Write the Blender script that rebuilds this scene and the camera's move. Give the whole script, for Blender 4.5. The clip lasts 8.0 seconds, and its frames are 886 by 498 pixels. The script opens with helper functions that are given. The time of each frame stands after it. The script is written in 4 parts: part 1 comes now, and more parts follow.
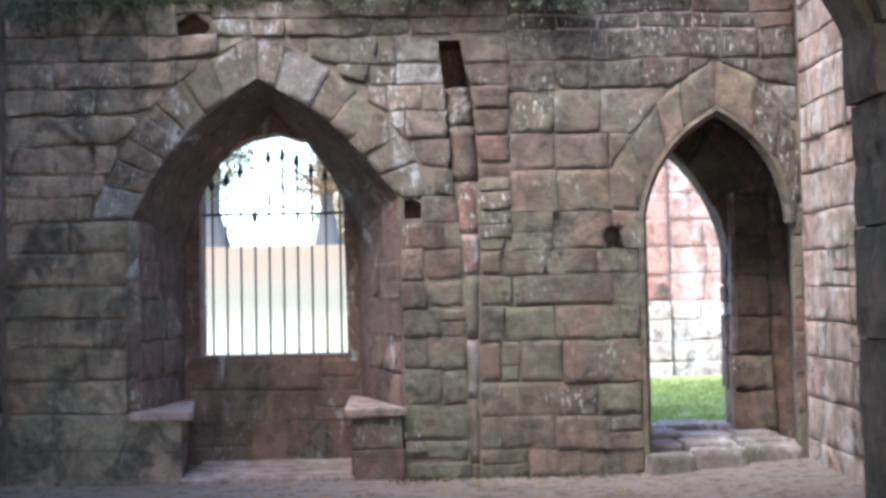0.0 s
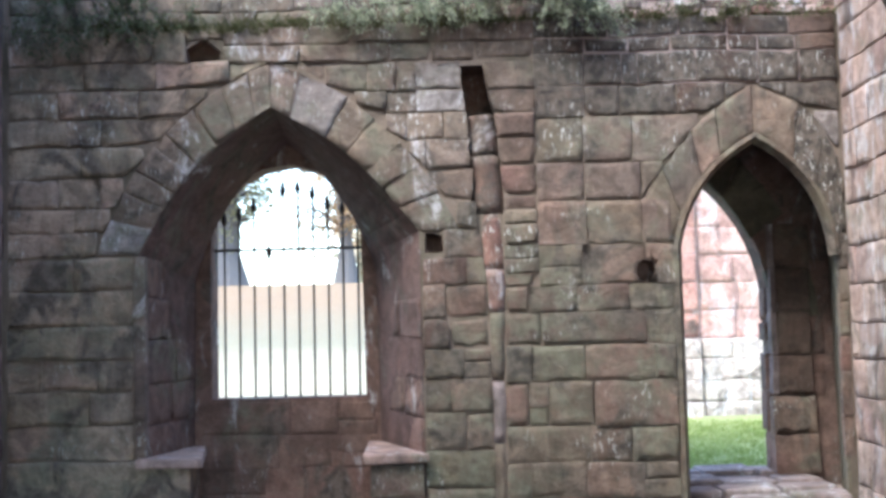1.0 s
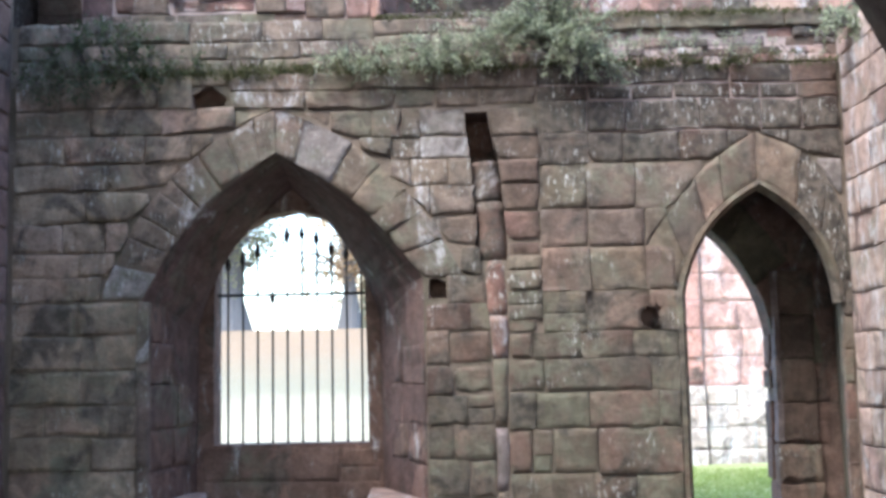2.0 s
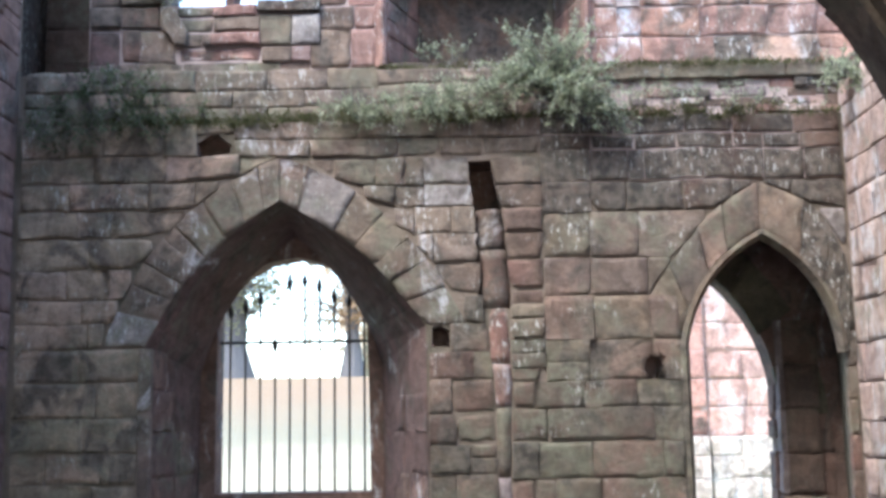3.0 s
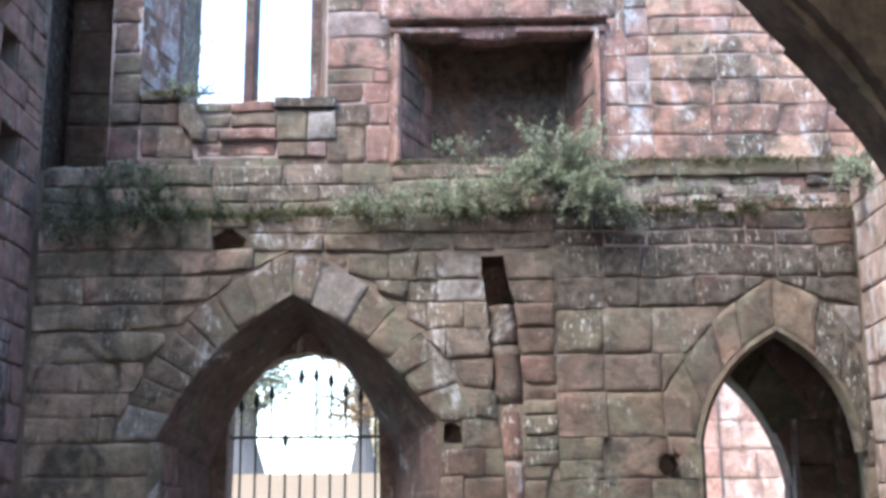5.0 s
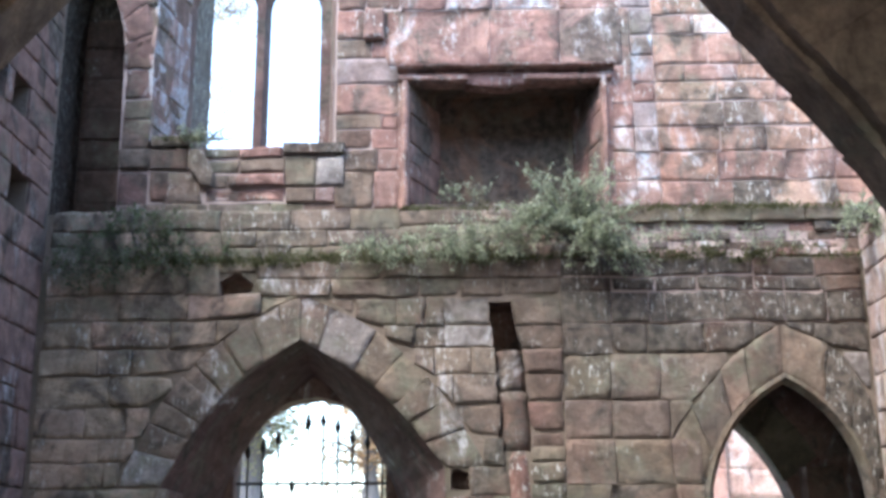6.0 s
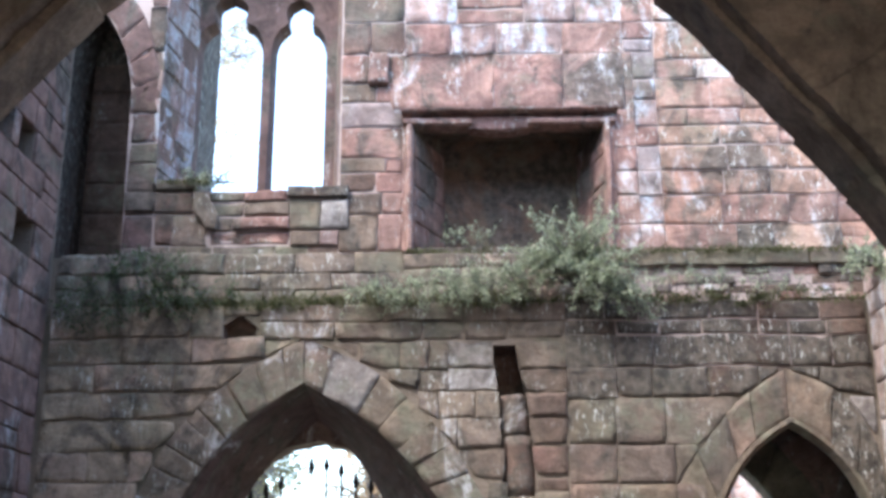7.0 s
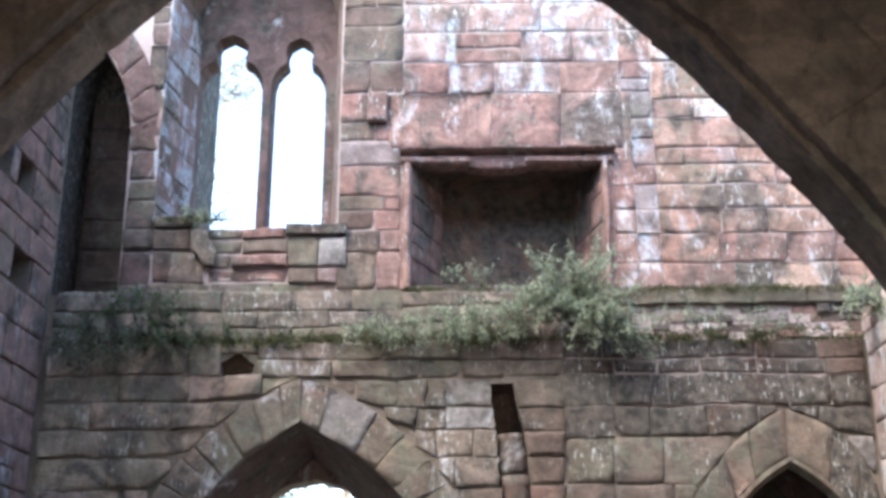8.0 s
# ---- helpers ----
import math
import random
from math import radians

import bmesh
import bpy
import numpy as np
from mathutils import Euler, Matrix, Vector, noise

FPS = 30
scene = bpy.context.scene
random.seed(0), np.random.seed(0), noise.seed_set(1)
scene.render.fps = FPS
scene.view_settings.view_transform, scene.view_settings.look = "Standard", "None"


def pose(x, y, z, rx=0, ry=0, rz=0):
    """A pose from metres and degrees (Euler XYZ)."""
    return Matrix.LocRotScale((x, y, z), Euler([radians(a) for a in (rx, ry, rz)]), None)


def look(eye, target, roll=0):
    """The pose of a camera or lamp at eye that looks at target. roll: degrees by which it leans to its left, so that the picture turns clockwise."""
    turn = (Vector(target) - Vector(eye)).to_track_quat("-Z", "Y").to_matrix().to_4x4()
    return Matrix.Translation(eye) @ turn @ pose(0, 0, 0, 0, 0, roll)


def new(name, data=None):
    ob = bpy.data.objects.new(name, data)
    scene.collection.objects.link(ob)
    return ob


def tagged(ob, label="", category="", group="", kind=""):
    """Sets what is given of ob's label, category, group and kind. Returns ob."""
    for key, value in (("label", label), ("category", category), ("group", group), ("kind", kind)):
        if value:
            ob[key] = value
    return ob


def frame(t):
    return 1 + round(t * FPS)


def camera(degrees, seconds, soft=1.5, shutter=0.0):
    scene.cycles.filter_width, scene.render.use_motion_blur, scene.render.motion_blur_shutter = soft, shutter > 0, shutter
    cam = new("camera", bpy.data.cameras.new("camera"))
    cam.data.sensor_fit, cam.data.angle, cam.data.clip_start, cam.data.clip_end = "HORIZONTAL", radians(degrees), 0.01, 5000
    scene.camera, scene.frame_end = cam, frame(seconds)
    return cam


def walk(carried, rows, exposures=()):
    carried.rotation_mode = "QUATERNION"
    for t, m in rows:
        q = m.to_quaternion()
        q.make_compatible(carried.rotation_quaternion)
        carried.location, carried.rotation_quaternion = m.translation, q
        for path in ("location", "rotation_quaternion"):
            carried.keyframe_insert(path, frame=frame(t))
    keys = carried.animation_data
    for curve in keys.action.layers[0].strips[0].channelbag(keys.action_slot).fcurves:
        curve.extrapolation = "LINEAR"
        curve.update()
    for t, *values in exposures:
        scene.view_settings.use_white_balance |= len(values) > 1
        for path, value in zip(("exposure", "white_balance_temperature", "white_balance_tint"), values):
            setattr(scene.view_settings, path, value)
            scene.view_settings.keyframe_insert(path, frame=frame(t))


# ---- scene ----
# The eye stands under a dark pointed arch and tilts up a ruined wall.
cam = camera(41.55, 8.0, soft=3.4)

START = (-0.476, -0.63, 1.86, 1.11)
SET = (0.0, 0.24, 2.99, 1.42)
ROWS = []
for t, u in ((0.0, 0.0), (0.1, 0.26), (0.2, 0.53), (0.3, 0.74), (0.4, 0.89)):
    a = [p + (q - p) * u for p, q in zip(START, SET)]
    ROWS.append((t, pose(0.023 * (1 - u), a[0], 1.5, 90 + a[2], a[3], a[1])))
for t, yaw, pitch, roll in (
        (0.5, 0.24, 2.99, 1.44), (1.0, 0.34, 3.75, 1.37), (1.5, 0.43, 4.83, 1.27), (3.0, 0.64, 8.36, 0.91),
        (3.5, 0.71, 9.53, 0.82), (4.0, 0.85, 10.72, 0.72), (4.5, 1.02, 11.88, 0.56), (6.0, 1.52, 15.25, 0.20),
        (6.5, 1.66, 16.32, 0.17), (7.0, 1.70, 17.37, 0.11), (7.5, 1.66, 18.38, 0.04), (8.0, 1.55, 19.23, -0.02)):
    ROWS.append((t, pose(0, 0, 1.5, 90 + pitch, roll, yaw)))
walk(cam, ROWS, exposures=((0.0, 3.1, 6050, 8), (8.0, 3.0, 6200, 8)))

# ---- light: a bright hazy sky with a wide soft sun from over the near left ----
SUN_EL, SUN_AZ = radians(54), radians(222)      # azimuth from +y, clockwise
world = bpy.data.worlds.new("sky")
scene.world = world
world.use_nodes = True
wn, wl = world.node_tree.nodes, world.node_tree.links
sky = wn.new("ShaderNodeTexSky")
sky.sky_type, sky.sun_disc = "NISHITA", False
sky.sun_elevation, sky.sun_rotation = SUN_EL, SUN_AZ
sky.dust_density, sky.air_density = 1.5, 1.0
wl.new(sky.outputs[0], wn["Background"].inputs[0])
wn["Background"].inputs[1].default_value = 0.15
sun = new("sun", bpy.data.lights.new("sun", "SUN"))
sun.data.energy, sun.data.angle, sun.data.color = 0.8, radians(24), (1.0, 0.95, 0.88)
sd = Vector((math.sin(SUN_AZ) * math.cos(SUN_EL), math.cos(SUN_AZ) * math.cos(SUN_EL), math.sin(SUN_EL)))
sun.matrix_world = look(sd * 30, (0, 0, 0))


# ---- materials ----
def nodes_of(name):
    m = bpy.data.materials.new(name)
    m.use_nodes = True
    return m, m.node_tree.nodes, m.node_tree.links, m.node_tree.nodes["Principled BSDF"]


class Net:
    """Small node builder."""

    def __init__(self, name):
        self.m, self.n, self.l, self.b = nodes_of(name)
        self.pos = self.n.new("ShaderNodeNewGeometry").outputs["Position"]

    def put(self, socket, v):
        if isinstance(v, bpy.types.NodeSocket):
            self.l.new(v, socket)
        elif isinstance(v, tuple):
            socket.default_value = (*v, 1.0) if len(v) == 3 and socket.type == "RGBA" else v
        else:
            socket.default_value = v

    def scaled(self, s):
        d = self.n.new("ShaderNodeVectorMath")
        d.operation = "MULTIPLY"
        self.put(d.inputs[0], self.pos)
        d.inputs[1].default_value = s
        return d.outputs[0]

    def noise(self, scale, detail=4.0, rough=0.6, stretch=None, warp=0.0):
        d = self.n.new("ShaderNodeTexNoise")
        self.put(d.inputs["Vector"], self.scaled(stretch) if stretch else self.pos)
        d.inputs["Scale"].default_value, d.inputs["Detail"].default_value = scale, detail
        d.inputs["Roughness"].default_value, d.inputs["Distortion"].default_value = rough, warp
        return d.outputs["Fac"]

    def ramp(self, fac, lo, hi):
        d = self.n.new("ShaderNodeMapRange")
        self.put(d.inputs["Value"], fac)
        d.inputs["From Min"].default_value, d.inputs["From Max"].default_value = lo, hi
        d.interpolation_type = "SMOOTHSTEP"
        return d.outputs[0]

    def mask(self, fac, cover, soft=0.055):
        """Patches over about that share of the surface."""
        t = 0.5 + (0.5 - cover) * 0.3
        return self.ramp(fac, t - soft, t + soft)

    def colours(self, fac, stops):
        d = self.n.new("ShaderNodeValToRGB")
        self.put(d.inputs[0], fac)
        e = d.color_ramp.elements
        for i, c in enumerate(stops):
            el = e[i] if i < 2 else e.new(i / (len(stops) - 1))
            el.position, el.color = i / (len(stops) - 1), (*c, 1)
        return d.outputs[0]

    def math(self, op, a, b=0.0):
        d = self.n.new("ShaderNodeMath")
        d.operation = op
        self.put(d.inputs[0], a), self.put(d.inputs[1], b)
        return d.outputs[0]

    def mix(self, fac, a, b, blend="MIX"):
        d = self.n.new("ShaderNodeMix")
        d.data_type, d.blend_type = "RGBA", blend
        self.put(d.inputs[0], fac), self.put(d.inputs[6], a), self.put(d.inputs[7], b)
        return d.outputs[2]

    def axis(self, k):
        d = self.n.new("ShaderNodeSeparateXYZ")
        self.put(d.inputs[0], self.pos)
        return d.outputs[k]

    def rand(self):
        return self.n.new("ShaderNodeObjectInfo").outputs["Random"]

    def island(self):
        return self.n.new("ShaderNodeNewGeometry").outputs["Random Per Island"]

    def bump(self, height, distance, strength=1.0):
        d = self.n.new("ShaderNodeBump")
        self.put(d.inputs["Height"], height)
        d.inputs["Distance"].default_value, d.inputs["Strength"].default_value = distance, strength
        if self.b.inputs["Normal"].links:
            self.l.new(self.b.inputs["Normal"].links[0].from_socket, d.inputs["Normal"])
        self.l.new(d.outputs[0], self.b.inputs["Normal"])

    def done(self, colour, rough=0.9, metal=0.0):
        self.put(self.b.inputs["Base Color"], colour)
        self.put(self.b.inputs["Roughness"], rough)
        self.b.inputs["Metallic"].default_value = metal
        return self.m


def sandstone(name, tints, algae=0.0, crust=0.0, lichen=0.0, lime=0.0, relief=0.011, wash=((0.40, 0.40, 0.41), (0.62, 0.61, 0.62))):
    """Weathered red sandstone: a tint for each block, bedding, algae, black crust, lichen and lime runs."""
    s = Net(name)
    c = s.colours(s.rand(), tints)
    mean = tuple(sum(t[k] for t in tints) / len(tints) for k in range(3))
    c = s.mix(s.math("MULTIPLY", s.mask(s.noise(1.7, 3, 0.5, warp=0.6), 0.6, 0.1), 0.55), c, mean)
    c = s.mix(s.math("MULTIPLY", s.mask(s.noise(1.15, 5, 0.6, warp=0.8), 0.38, 0.08), 0.6), c, s.mix(1.0, c, (0.82, 0.75, 0.72), "MULTIPLY"))
    c = s.mix(s.math("MULTIPLY", s.mask(s.noise(1.9, 6, 0.62, warp=0.9), 0.36, 0.07), 0.6), c, s.mix(1.0, c, (1.22, 1.24, 1.2), "MULTIPLY"))
    c = s.mix(s.mask(s.noise(42, 5, 0.6), 0.6, 0.15), s.mix(1.0, c, (0.82, 0.80, 0.79), "MULTIPLY"), c)
    c = s.mix(s.math("MULTIPLY", s.mask(s.noise(5.5, 5, 0.58, warp=0.9), 0.42, 0.11), 0.75), c, s.mix(1.0, c, (0.55, 0.53, 0.52), "MULTIPLY"))
    c = s.mix(s.math("MULTIPLY", s.mask(s.noise(3.9, 5, 0.58, stretch=(1, 1, 1.4), warp=0.7), 0.32, 0.1), 0.6), c, s.mix(1.0, c, (1.5, 1.45, 1.4), "MULTIPLY"))
    c = s.mix(s.math("MULTIPLY", s.mask(s.noise(3.0, 5, 0.6, stretch=(2.0, 2.0, 0.5), warp=0.4), 0.28, 0.08), 0.5), c, s.mix(1.0, c, (0.5, 0.5, 0.47), "MULTIPLY"))
    if algae:
        g = s.math("MULTIPLY", s.mask(s.noise(1.5, 5, 0.58, warp=0.6), algae, 0.09), s.mask(s.noise(9, 5, 0.6), 0.7, 0.15))
        c = s.mix(s.math("MULTIPLY", g, 0.75), c, s.mix(s.mask(s.noise(12, 4), 0.5, 0.15), (0.092, 0.094, 0.064), (0.165, 0.165, 0.118)))
    if crust:
        k = s.mask(s.noise(2.6, 6, 0.62, stretch=(1, 1, 0.75), warp=0.8), crust, 0.06)
        c = s.mix(s.math("MULTIPLY", k, 0.82), c, s.mix(s.mask(s.noise(14, 5, 0.6), 0.5, 0.15), (0.034, 0.03, 0.025), (0.12, 0.10, 0.08)))
    if lime:
        w = s.math("MULTIPLY", s.mask(s.noise(2.3, 7, 0.7, stretch=(1.6, 1.6, 0.7), warp=0.6), lime, 0.06), s.mask(s.noise(17, 6, 0.7), 0.7, 0.12))
        c = s.mix(s.math("MULTIPLY", w, 0.7), c, s.mix(s.noise(30, 5), *wash))
    if lichen:
        p = s.math("MULTIPLY", s.mask(s.noise(27, 7, 0.72, stretch=(1.5, 1.5, 0.5)), 0.2, 0.04), s.mask(s.noise(2.1, 4, 0.6), lichen, 0.08))
        c = s.mix(s.math("MULTIPLY", p, 0.75), c, (0.50, 0.50, 0.47))
    s.bump(s.noise(9, 7, 0.68, stretch=(1, 1, 1.3)), relief * 1.5)
    s.bump(s.noise(38, 6, 0.65), relief * 0.7)
    return s.done(c, 0.95)


M_LOW = sandstone("sandstone_lower", [(0.121, 0.088, 0.07), (0.194, 0.132, 0.105), (0.145, 0.128, 0.09), (0.218, 0.17, 0.13), (0.16, 0.092, 0.075), (0.165, 0.138, 0.1), (0.0873, 0.07, 0.058)], algae=0.3, crust=0.32, lichen=0.25, lime=0)
M_TAN = sandstone("sandstone_tan", [(0.126, 0.095, 0.0781), (0.183, 0.136, 0.111), (0.135, 0.112, 0.0833), (0.196, 0.142, 0.121)], algae=0.3, crust=0.24, lichen=0.3, lime=0.05)
M_LEFT = sandstone("sandstone_shaded", [(0.25, 0.192, 0.148), (0.353, 0.272, 0.206), (0.276, 0.239, 0.17), (0.353, 0.239, 0.193), (0.232, 0.196, 0.152)], algae=0.36, crust=0.36, lichen=0.12, lime=0)
# crusted dark blocks; also lends painted shade to the upper recess
M_DARK = sandstone("sandstone_crust_shade", [(0.0452, 0.0334, 0.0248), (0.07, 0.0456, 0.0334), (0.051, 0.0384, 0.0286), (0.112, 0.0652, 0.0509), (0.0461, 0.0348, 0.026)], algae=0.14, crust=0.75, lichen=0.55, lime=0)
M_VOUSS = sandstone("sandstone_voussoir", [(0.14, 0.106, 0.0814), (0.196, 0.153, 0.121), (0.159, 0.129, 0.0943), (0.183, 0.128, 0.103), (0.211, 0.175, 0.148)], algae=0.22, crust=0.22, lichen=0.35, lime=0.1)
M_RED = sandstone("sandstone_red", [(0.217, 0.118, 0.0969), (0.278, 0.166, 0.138), (0.239, 0.147, 0.123), (0.297, 0.202, 0.171), (0.202, 0.109, 0.0937), (0.266, 0.158, 0.133)], algae=0.1, crust=0.3, lichen=0.45, lime=0.12)
M_OCHRE = sandstone("sandstone_ochre", [(0.329, 0.194, 0.142), (0.276, 0.155, 0.122), (0.371, 0.243, 0.183), (0.222, 0.147, 0.114), (0.35, 0.202, 0.166), (0.382, 0.273, 0.218), (0.308, 0.208, 0.147)], algae=0.12, crust=0.34, lichen=0.5, lime=0.14)
M_LIMED = sandstone("sandstone_limed", [(0.25, 0.166, 0.148), (0.29, 0.208, 0.191), (0.23, 0.146, 0.127)], algae=0.06, crust=0.22, lichen=0.4, lime=0.46, wash=((0.34, 0.38, 0.42), (0.48, 0.54, 0.59)))
M_RIGHT = sandstone("sandstone_pale", [(0.368, 0.285, 0.239), (0.423, 0.34, 0.294), (0.331, 0.23, 0.202), (0.405, 0.304, 0.258)], algae=0.12, crust=0.15, lichen=0.3, lime=0.35)
# red stone darkened so niche and doorway shade sits in its tint
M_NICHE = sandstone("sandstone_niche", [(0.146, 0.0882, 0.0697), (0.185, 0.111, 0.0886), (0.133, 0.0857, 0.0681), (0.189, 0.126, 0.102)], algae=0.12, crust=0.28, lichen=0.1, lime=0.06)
# deeper red carrying painted shade for cheeks, soffit, pier and tracery
M_SHADE_RED = sandstone("sandstone_shade_red", [(0.105, 0.064, 0.058), (0.135, 0.082, 0.073), (0.115, 0.074, 0.066)], algae=0.1, crust=0.25, lichen=0.0, lime=0.04)
M_WEST = sandstone("sandstone_mauve", [(0.211, 0.133, 0.115), (0.242, 0.155, 0.132), (0.195, 0.122, 0.106)], algae=0.1, crust=0.3, lichen=0, lime=0.12)
M_NEAR = sandstone("sandstone_dim", [(0.20, 0.15, 0.112), (0.24, 0.178, 0.135), (0.215, 0.16, 0.12)], algae=0.3, crust=0.12, lichen=0, lime=0)
M_MOULD = sandstone("sandstone_moulding", [(0.13, 0.0992, 0.0725), (0.149, 0.112, 0.0812)], algae=0.4, crust=0.3, lichen=0.1, lime=0)
M_BROWN = sandstone("sandstone_brown", [(0.0921, 0.064, 0.05), (0.145, 0.094, 0.075), (0.112, 0.085, 0.064), (0.165, 0.112, 0.088), (0.0727, 0.057, 0.047), (0.141, 0.082, 0.066)], algae=0.24, crust=0.22, lichen=0.12, lime=0)
M_MOSSY = sandstone("sandstone_mossy", [(0.108, 0.0847, 0.063), (0.171, 0.128, 0.098), (0.132, 0.122, 0.082), (0.186, 0.148, 0.11)], algae=0.52, crust=0.2, lichen=0.15, lime=0)
M_GREY = sandstone("sandstone_greyed", [(0.212, 0.191, 0.183), (0.255, 0.23, 0.217), (0.23, 0.2, 0.183)], algae=0.25, crust=0.12, lichen=0.3, lime=0.2)
M_FLAG = sandstone("sandstone_flag", [(0.205, 0.165, 0.16), (0.25, 0.205, 0.20), (0.18, 0.14, 0.135)], algae=0.12, crust=0.15, lichen=0.1, lime=0.15)
M_OUTRED = sandstone("sandstone_ruddy", [(0.36, 0.17, 0.14), (0.44, 0.27, 0.225), (0.40, 0.20, 0.165), (0.46, 0.36, 0.32)], algae=0, crust=0.05, lichen=0.1, lime=0.15)
# paler than the buttress stone: the sun's glare put in the tint
M_OUT = sandstone("sandstone_sunlit", [(0.46, 0.27, 0.235), (0.52, 0.36, 0.32), (0.48, 0.31, 0.275)], algae=0, crust=0, lichen=0, lime=0.3)
M_PLINTH = sandstone("sandstone_plinth", [(0.45, 0.40, 0.37), (0.52, 0.47, 0.43), (0.40, 0.33, 0.30)], algae=0, crust=0.15, lichen=0, lime=0.3)
M_SEAT = sandstone("sandstone_bench", [(0.331, 0.239, 0.212), (0.368, 0.276, 0.239)], algae=0.1, crust=0.08, lichen=0, lime=0.2)


# fireplace lining: brown stone with darker and greener patches
M_FIRE = sandstone("sandstone_fireback", [(0.158, 0.102, 0.0714), (0.198, 0.12, 0.0816)], algae=0.5, crust=0.6, lichen=0, lime=0)
# dark olive stone that puts the doorway's shade in its colour
M_SHADE_OLIVE = sandstone("sandstone_shade_olive", [(0.085, 0.08, 0.055), (0.11, 0.095, 0.068), (0.095, 0.09, 0.06)], algae=0.3, crust=0.2, lichen=0, lime=0)


def mortar_material():
    s = Net("mortar")
    c = s.mix(s.noise(9, 5, 0.7), (0.13, 0.10, 0.078), (0.21, 0.165, 0.13))
    c = s.mix(s.ramp(s.noise(1.3, 4), 0.45, 0.65), c, (0.10, 0.085, 0.06))
    s.bump(s.noise(40, 5), 0.012)
    return s.done(c, 0.97)


def pale_mortar_material():
    s = Net("lime_mortar")
    c = s.mix(s.noise(9, 5, 0.7), (0.26, 0.19, 0.165), (0.42, 0.35, 0.325))
    s.bump(s.noise(40, 5), 0.012)
    return s.done(c, 0.97)


def earth_material():
    s = Net("trodden_earth")
    c = s.mix(s.noise(1.4, 6, 0.65), (0.25, 0.185, 0.155), (0.36, 0.29, 0.25))
    c = s.mix(s.ramp(s.noise(45, 5, 0.7), 0.45, 0.7), c, (0.33, 0.28, 0.25))
    c = s.mix(s.ramp(s.noise(0.9, 5, 0.7, warp=0.5), 0.6, 0.72), c, (0.12, 0.11, 0.06))
    c = s.mix(s.mask(s.noise(11, 6, 0.7, warp=0.5), 0.35, 0.06), c, s.mix(1.0, c, (0.55, 0.52, 0.5), "MULTIPLY"))
    s.bump(s.noise(28, 6, 0.7), 0.05)
    s.bump(s.noise(3, 3), 0.05)
    return s.done(c, 0.95)


def grass_material():
    s = Net("grass_ground")
    lawn = s.mix(s.noise(0.35, 5, 0.6), (0.22, 0.27, 0.10), (0.31, 0.34, 0.16))
    # field west of the doorway paled, its overexposed glare put in the colour
    glare = s.mix(s.mask(s.noise(0.3, 5, 0.6, warp=0.6), 0.5, 0.1), (0.26, 0.235, 0.16), (0.32, 0.285, 0.20))
    west = s.math("SUBTRACT", 1.0, s.ramp(s.axis(0), 0.0, 1.2))
    c = s.mix(west, lawn, glare)
    wob = s.math("ADD", s.axis(1), s.math("MULTIPLY", s.noise(0.25, 4, 0.6), 5.0))
    c = s.mix(s.math("MULTIPLY", s.ramp(wob, 22, 30), west), c, s.mix(s.noise(0.8, 5, 0.6), (0.14, 0.128, 0.08), (0.18, 0.162, 0.11)))
    leaf = s.ramp(wob, 28, 37)
    c = s.mix(leaf, c, s.mix(s.noise(2.0, 4), (0.16, 0.108, 0.062), (0.20, 0.14, 0.085)))
    c = s.mix(s.mask(s.noise(30, 5, 0.7), 0.4, 0.15), c, s.mix(1.0, c, (1.3, 1.3, 1.2), "MULTIPLY"))
    s.bump(s.noise(40, 5, 0.7), 0.04)
    return s.done(c, 0.9)


def iron_material():
    s = Net("dark_iron")
    c = s.mix(s.ramp(s.noise(30, 5, 0.6), 0.5, 0.7), (0.03, 0.028, 0.028), (0.08, 0.045, 0.03))
    s.bump(s.noise(80, 3), 0.002)
    return s.done(c, 0.6, 0.6)


def leaf_material(name, stops, through_light=0.35):
    s = Net(name)
    c = s.colours(s.island(), stops)
    t = s.n.new("ShaderNodeBsdfTranslucent")
    s.put(t.inputs["Color"], c)
    mx = s.n.new("ShaderNodeMixShader")
    mx.inputs[0].default_value = through_light
    s.l.new(s.b.outputs[0], mx.inputs[1]), s.l.new(t.outputs[0], mx.inputs[2])
    s.l.new(mx.outputs[0], s.n["Material Output"].inputs[0])
    s.b.inputs["Specular IOR Level"].default_value = 0.15
    return s.done(c, 0.75)


def bark_material():
    s = Net("bark")
    c = s.mix(s.noise(9, 5, 0.7, stretch=(1, 1, 0.2)), (0.085, 0.08, 0.08), (0.15, 0.14, 0.135))
    s.bump(s.noise(12, 5, 0.7, stretch=(1, 1, 0.2)), 0.05)
    return s.done(c, 0.95)


M_MORTAR, M_LIME = mortar_material(), pale_mortar_material()
M_EARTH, M_GRASS, M_IRON, M_BARK = earth_material(), grass_material(), iron_material(), bark_material()
M_SHRUB = leaf_material("shrub_leaf", [(0.20, 0.235, 0.15), (0.28, 0.32, 0.215), (0.37, 0.405, 0.28), (0.46, 0.49, 0.36)], 0.45)
M_IVY = leaf_material("ivy_leaf", [(0.06, 0.085, 0.045), (0.085, 0.115, 0.06), (0.15, 0.18, 0.11)])
M_MOSS = leaf_material("moss_blade", [(0.05, 0.06, 0.025), (0.085, 0.09, 0.04), (0.12, 0.115, 0.06)])
M_BLADE = leaf_material("grass_blade", [(0.19, 0.26, 0.07), (0.27, 0.35, 0.11), (0.36, 0.41, 0.18)])
